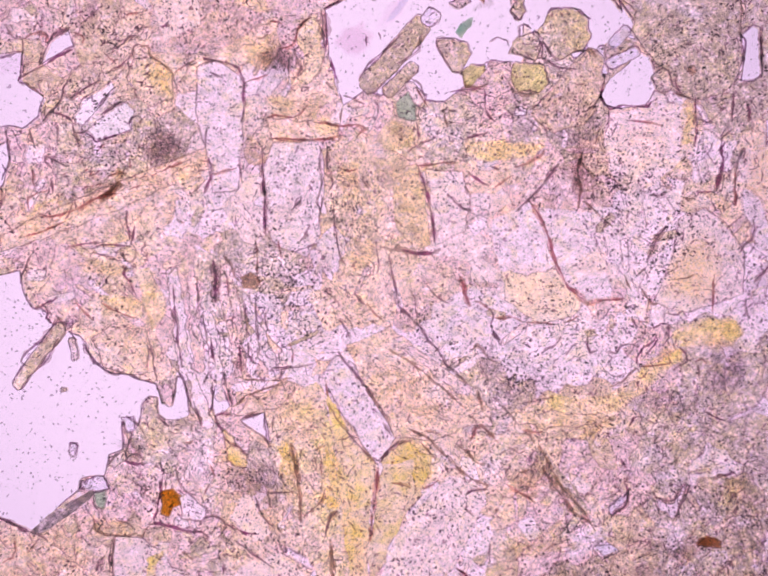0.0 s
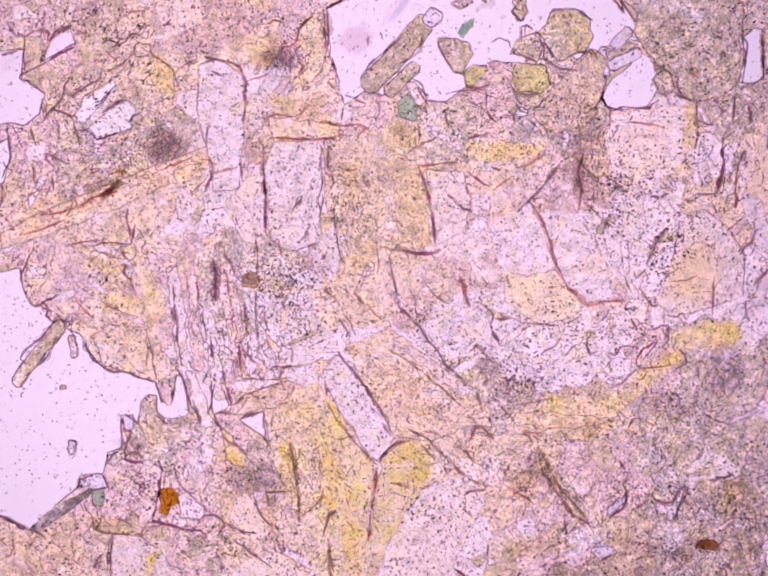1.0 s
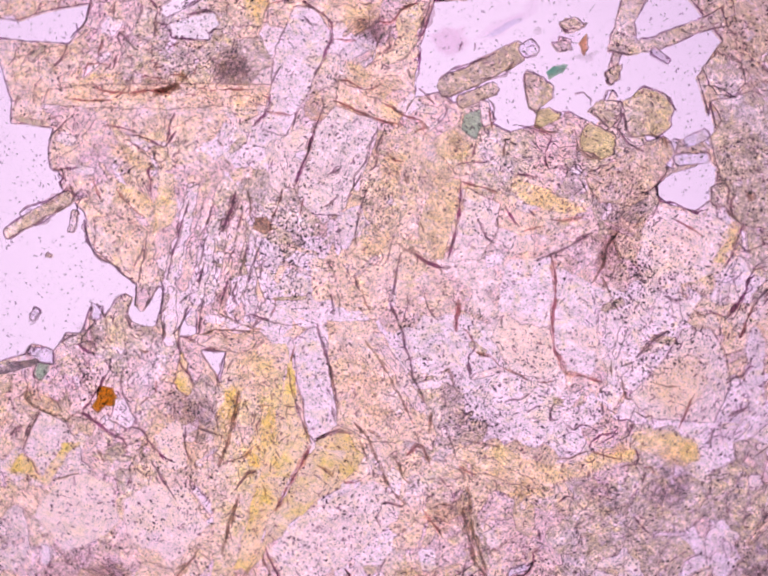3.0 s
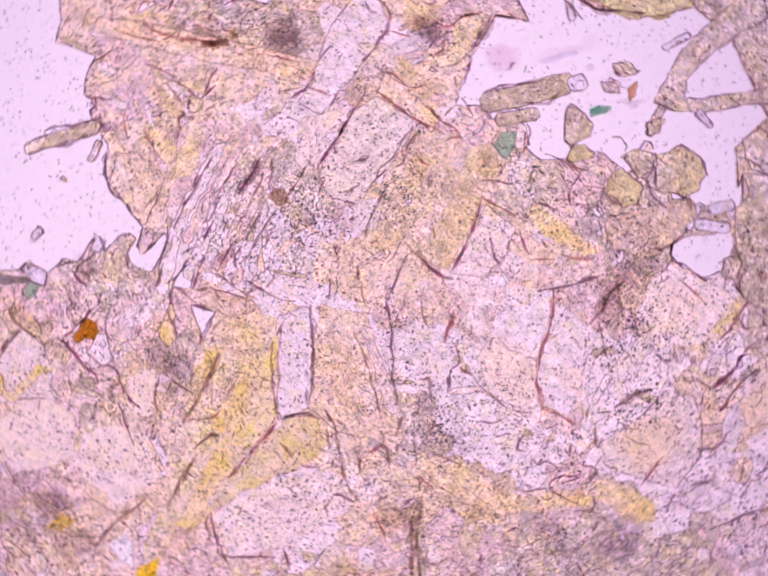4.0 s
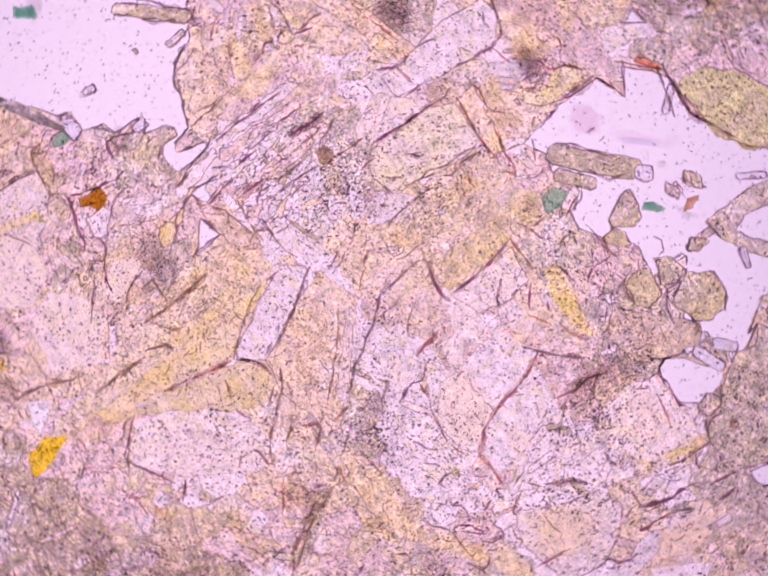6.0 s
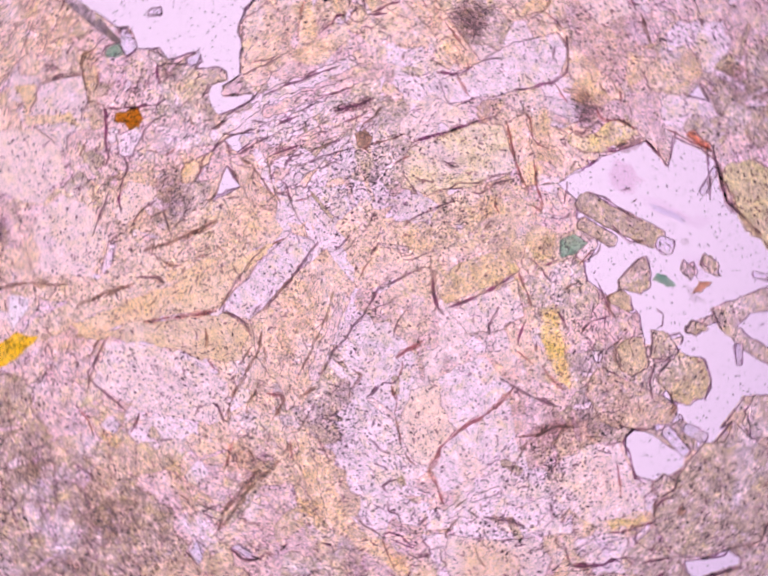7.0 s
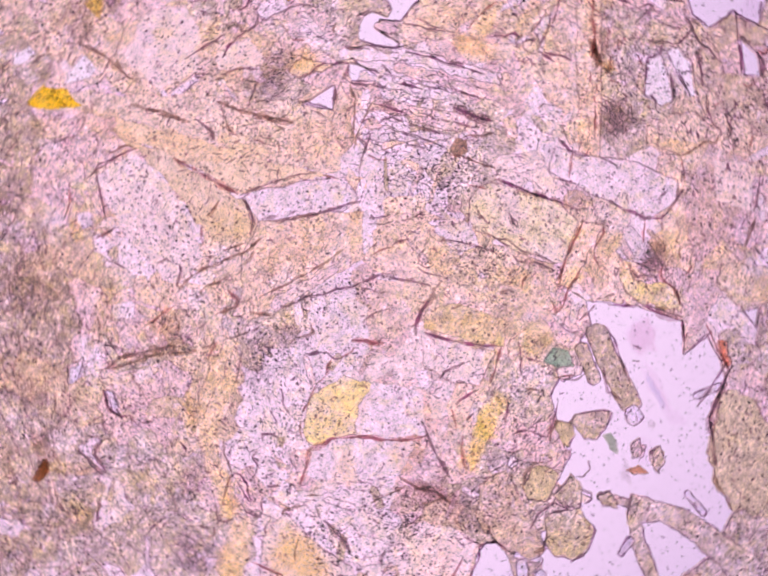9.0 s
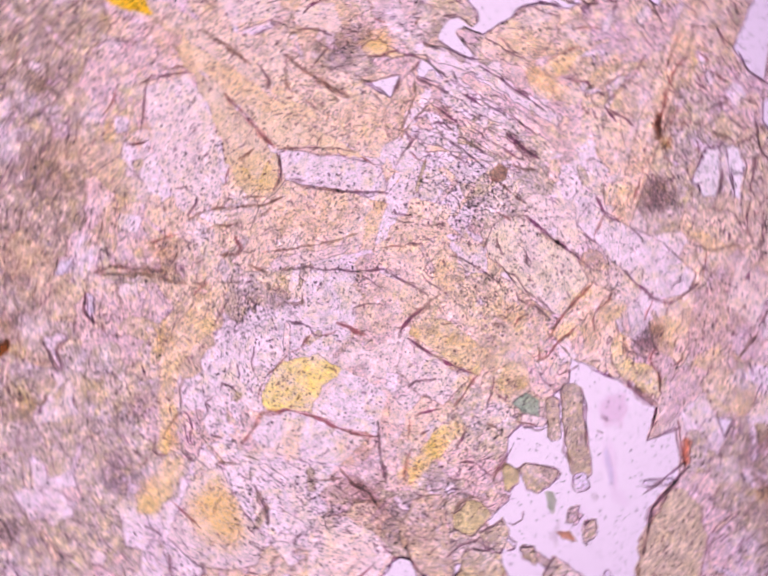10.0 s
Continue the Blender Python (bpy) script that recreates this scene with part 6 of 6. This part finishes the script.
veil([(1519, 382), (1538, 318), (1576, 292), (1603, 351), (1563, 409)], (1.0, 0.955, 0.84))
veil([(1434, 401), (1442, 385), (1485, 419), (1472, 434)], (0.99, 0.955, 0.76))
veil([(1386, 313), (1420, 262), (1433, 233), (1434, 276), (1405, 317)], (0.99, 0.955, 0.76))
veil([(1136, 339), (1203, 252), (1239, 258), (1192, 337), (1230, 400), (1198, 404)], (0.84, 0.80, 0.78))
veil([(844, 1106), (901, 1023), (937, 1043), (876, 1109)], (0.9, 0.88, 0.9))
veil([(508, 998), (542, 961), (582, 1006), (552, 1039)], (0.84, 0.80, 0.82))
veil([(1003, 995), (1051, 958), (1100, 949), (1088, 992), (1039, 1015)], (0.86, 0.82, 0.80))
veil([(1082, 939), (1096, 924), (1148, 986), (1187, 1032), (1167, 1039)], (0.84, 0.80, 0.66))
veil([(1499, 624), (1557, 540), (1588, 529), (1556, 622), (1522, 658)], (0.84, 0.80, 0.84))
veil([(715, 1245), (754, 1159), (783, 1172), (766, 1307), (738, 1322)], (1.0, 0.95, 0.82))
veil([(704, 1140), (692, 1006), (720, 991), (752, 1088), (741, 1188)], (1.0, 0.95, 0.82))
veil([(1054, 1428), (1035, 1415), (1051, 1395), (1071, 1408)], (0.6, 0.55, 0.55))
veil([(991, 1417), (968, 1401), (978, 1379), (1005, 1399)], (0.6, 0.55, 0.55))
veil([(1096, 1376), (1076, 1367), (1092, 1343), (1113, 1355)], (0.6, 0.55, 0.58))
veil([(954, 1253), (943, 1239), (977, 1207), (988, 1223)], (0.98, 0.93, 0.6))
veil([(1712, 883), (1689, 863), (1702, 832), (1733, 831), (1746, 853)], (0.55, 0.5, 0.5))
veil([(1665, 844), (1653, 815), (1700, 761), (1734, 771)], (0.76, 0.72, 0.76))
veil([(1467, 798), (1465, 766), (1509, 694), (1533, 707), (1506, 759)], (0.72, 0.68, 0.72))
veil([(635, -209), (630, -254), (664, -284), (671, -253)], (0.66, 0.54, 0.46))
veil([(558, -161), (546, -191), (576, -217), (586, -190)], (0.7, 0.6, 0.55))
veil([(576, -79), (521, -97), (482, -142), (516, -172), (572, -114)], (0.98, 0.95, 0.72))
veil([(189, 422), (174, 412), (237, 363), (237, 385)], (0.8, 0.74, 0.7))
veil([(239, 372), (224, 352), (241, 344), (253, 360)], (1.0, 0.9, 0.72))
veil([(1085, 1029), (1030, 996), (1069, 950), (1120, 985)], (0.92, 0.85, 0.74))
veil([(1379, 1171), (1368, 1127), (1410, 1084), (1455, 1105)], (0.72, 0.62, 0.6))
veil([(1228, 904), (1180, 894), (1197, 853), (1253, 857)], (0.97, 0.92, 0.66))
veil([(1482, 724), (1435, 700), (1481, 646), (1521, 678)], (1.0, 0.95, 0.74))
veil([(1360, 751), (1330, 731), (1367, 698), (1391, 718)], (0.99, 0.94, 0.7))
dots = np.concatenate(crowded)
fine_dots = np.concatenate([scatter(1100, 340, 230, 1290, 1000, 0, 130), scatter(650, 330, 160, 450, 1040, 0, 131), scatter(500, 220, 120, 1120, 720, 0, 132),
                            scatter(500, 220, 160, 260, 250, 0, 133), scatter(450, 260, 120, 880, 830, 40, 134), scatter(450, 130, 170, 500, 640, 0, 135),
                            scatter(600, 300, 90, 1100, 230, 0, 136), scatter(300, 60, 140, 725, 420, 0, 137)])
speckle("fine_inclusion_cloud", fine_dots[~open_to_light(fine_dots)], 0.6, 1.9, SPECK, 15)
speckle("inclusion_cloud", dots[~open_to_light(dots)], 0.8, 2.5, SPECK, 13)


def fibres(name, count, seed, material, width):
    r = random.Random(seed)
    lines = []
    for x, y in scatter(count, RADIUS - 30, seed=seed):
        w = noise.noise(Vector((x / 110, y / 110, 4)))
        if w + r.uniform(-0.5, 0.5) < -0.05:
            continue
        a = 2.2 * math.pi * noise.noise(Vector((x / 260, y / 260, 1))) + r.gauss(0, 0.5) + r.choice((0, 0, math.pi / 2))
        line = []
        for i in range(r.randint(3, 7)):
            line.append((x, y))
            a += r.gauss(0, 0.45)
            x, y = x + 3.6 * math.cos(a), y + 3.6 * math.sin(a)
        lines.append(line)
    lit = open_to_light(np.array([line[0] for line in lines])) | open_to_light(np.array([line[-1] for line in lines]))
    verts, faces = [], []
    for line, bright in zip(lines, lit):
        top, k = width * r.uniform(0.5, 1.5), len(line)
        if not bright:
            ribbon(verts, faces, line, [top * (0.3 + 0.7 * math.sin(math.pi * (i + 0.5) / k)) for i in range(k)], THICK - 5, THICK + 1)
    solid(name, verts, faces, material, section, "", "stuff")


fibres("fibre_felt", 1700, 21, FIBRE, 1.9)
fibres("fine_fibre_felt", 1700, 22, SEAM, 2.8)

def dashes(x, y, rx, ry, turn, count, long, width, material, seed):
    """Short dark strokes that lie along the needles of one part of the slice."""
    r = random.Random(seed)
    verts, faces = [], []
    for px, py in scatter(count, rx, ry, x, y, turn, 600 + seed):
        a = radians(turn) + r.gauss(0, 0.24)
        k = max(3, int(long * r.uniform(0.35, 1.3) / 4.5))
        line = []
        for i in range(k):
            line.append((px, py))
            a += r.gauss(0, 0.3)
            px, py = px + 4.5 * math.cos(a), py + 4.5 * math.sin(a)
        w = width * r.uniform(0.4, 1.3)
        ribbon(verts, faces, line, [w * (0.25 + 0.75 * math.sin(math.pi * (i + 0.5) / k)) for i in range(k)], THICK - 4, THICK + 2)
    solid("dash_felt", verts, faces, material, section, "", "stuff")


dashes(470, 640, 110, 130, 78, 30, 26, 2.448, RIM, 0)
dashes(590, 590, 80, 90, 70, 42, 18, 2.142, RIM, 1)
dashes(420, 700, 90, 60, 80, 14, 20, 2.448, FIBRE, 2)
dashes(560, 730, 60, 70, 75, 23, 20, 2.142, RIM, 3)
dashes(720, 420, 60, 130, 75, 57, 16, 2.52, FIBRE, 4)
dashes(930, 250, 120, 60, 20, 36, 16, 2.88, RIM, 5)
dashes(250, 130, 160, 80, -35, 46, 22, 2.52, RIM, 6)
dashes(200, 380, 180, 70, -25, 41, 26, 2.16, RUST, 7)
dashes(1500, 320, 50, 120, 105, 17, 30, 2.16, RIM, 8)
dashes(1330, 700, 90, 60, 60, 31, 18, 2.88, RIM, 9)
dashes(870, 770, 150, 60, 38, 31, 26, 1.71, BROWN, 10)
dashes(640, 1000, 90, 150, 85, 36, 24, 2.16, BROWN, 11)
dashes(960, 950, 80, 60, 40, 36, 18, 2.16, BROWN, 12)
dashes(1300, 1000, 160, 120, 40, 62, 16, 2.16, RIM, 13)
dashes(330, 940, 120, 90, 60, 52, 16, 2.88, RIM, 14)
dashes(960, 620, 120, 80, 60, 41, 14, 2.16, FIBRE, 15)
dashes(1150, 330, 60, 110, 80, 31, 16, 2.16, FIBRE, 16)
dashes(661, 960, 180, 60, -101, 31, 30, 2.16, BROWN, 17)
dashes(598, 1073, 140, 50, -98, 26, 26, 2.16, BROWN, 18)
dashes(907, 835, 160, 50, -139, 31, 28, 1.71, BROWN, 19)
dashes(790, 1281, 150, 70, -96, 31, 22, 2.16, BROWN, 20)
dashes(431, -103, 110, 110, -13, 41, 20, 2.16, FIBRE, 21)
dashes(1435, 406, 170, 60, -66, 17, 26, 2.16, RIM, 22)
dashes(1565, 558, 160, 90, -61, 36, 22, 2.52, FIBRE, 23)
dashes(120, 620, 60, 60, 40, 20, 16, 2.52, RIM, 24)
dashes(700, 560, 60, 60, 50, 31, 16, 2.52, RIM, 25)
dashes(60, 330, 70, 60, 70, 20, 18, 2.52, RIM, 26)
dashes(1230, 470, 60, 60, 60, 26, 14, 2.52, RIM, 27)
dashes(1080, 780, 110, 50, 20, 31, 16, 2.16, FIBRE, 28)

# ---- the glass slide under the slice, and the lamp on which it turns ----
def slab(name, x, y, top, deep, soft, material, parent=None, label="", kind=""):
    bm = bmesh.new()
    bmesh.ops.create_cube(bm, size=1)
    bmesh.ops.scale(bm, vec=(x * UM, y * UM, deep * UM), verts=bm.verts)
    bmesh.ops.translate(bm, vec=(0, 0, (top - deep / 2) * UM), verts=bm.verts)
    bmesh.ops.bevel(bm, geom=bm.edges[:], offset=soft * UM, segments=2, profile=0.5, affect="EDGES")
    mesh = bpy.data.meshes.new(name)
    bm.to_mesh(mesh)
    bm.free()
    mesh.materials.append(material)
    ob = new(name, mesh)
    if parent is not None:
        ob.parent = parent
    return tagged(ob, label, kind=kind)


slab("glass_slide", 2700, 2500, -0.5, 1000, 25, GLASS, section, "clear glass slide that carries the slice")


def disc(name, radius, top, deep, material, parent, hollow=0.0, label=""):
    k = 96
    verts, faces = [], []
    rings = [(radius, top), (radius, top - deep)] + ([(hollow, top - deep), (hollow, top)] if hollow else [])
    for r, z in rings:
        verts += [(r * UM * math.cos(2 * math.pi * i / k), r * UM * math.sin(2 * math.pi * i / k), z * UM) for i in range(k)]
    m = len(rings)
    for j in range(m if hollow else 1):
        for i in range(k):
            a, b = j * k + i, j * k + (i + 1) % k
            c, d = ((j + 1) % m) * k + (i + 1) % k, ((j + 1) % m) * k + i
            faces.append((d, c, b, a))
    if not hollow:
        faces += [list(range(k)), list(range(2 * k - 1, k - 1, -1))]
    return solid(name, verts, faces, material, parent, label)


lamp = tagged(new("substage_lamp"), "round black lamp with a glowing lilac window under the slide", "lamp")
disc("housing", 2100, -1002, 500, HOUSING, lamp, hollow=1700)
disc("lamp_window", 1696, -1010, 400, LAMPGLASS, lamp, label="glowing lilac-white lamp window")


# ---- the stage turns the slice ----
def motions():
    turns = [(0, 0.00), (0.5, 0.00), (0.75, 0.02), (1, 0.40), (1.5, 4.90), (2, 12.05), (2.5, 17.18), (2.7, 19.45), (3.8, 31.00), (4, 34.85), (4.5, 40.52), (5, 47.00), (5.5, 53.47), (5.7, 55.45), (6.8, 71.40), (7, 75.00), (7.5, 83.46), (8, 93.79), (8.5, 102.00), (9, 112.56), (9.5, 118.51), (10, 130.86)]
    walk(section, [(t, pose(0, 0, 0, 0, 0, -a)) for t, a in turns])


motions()
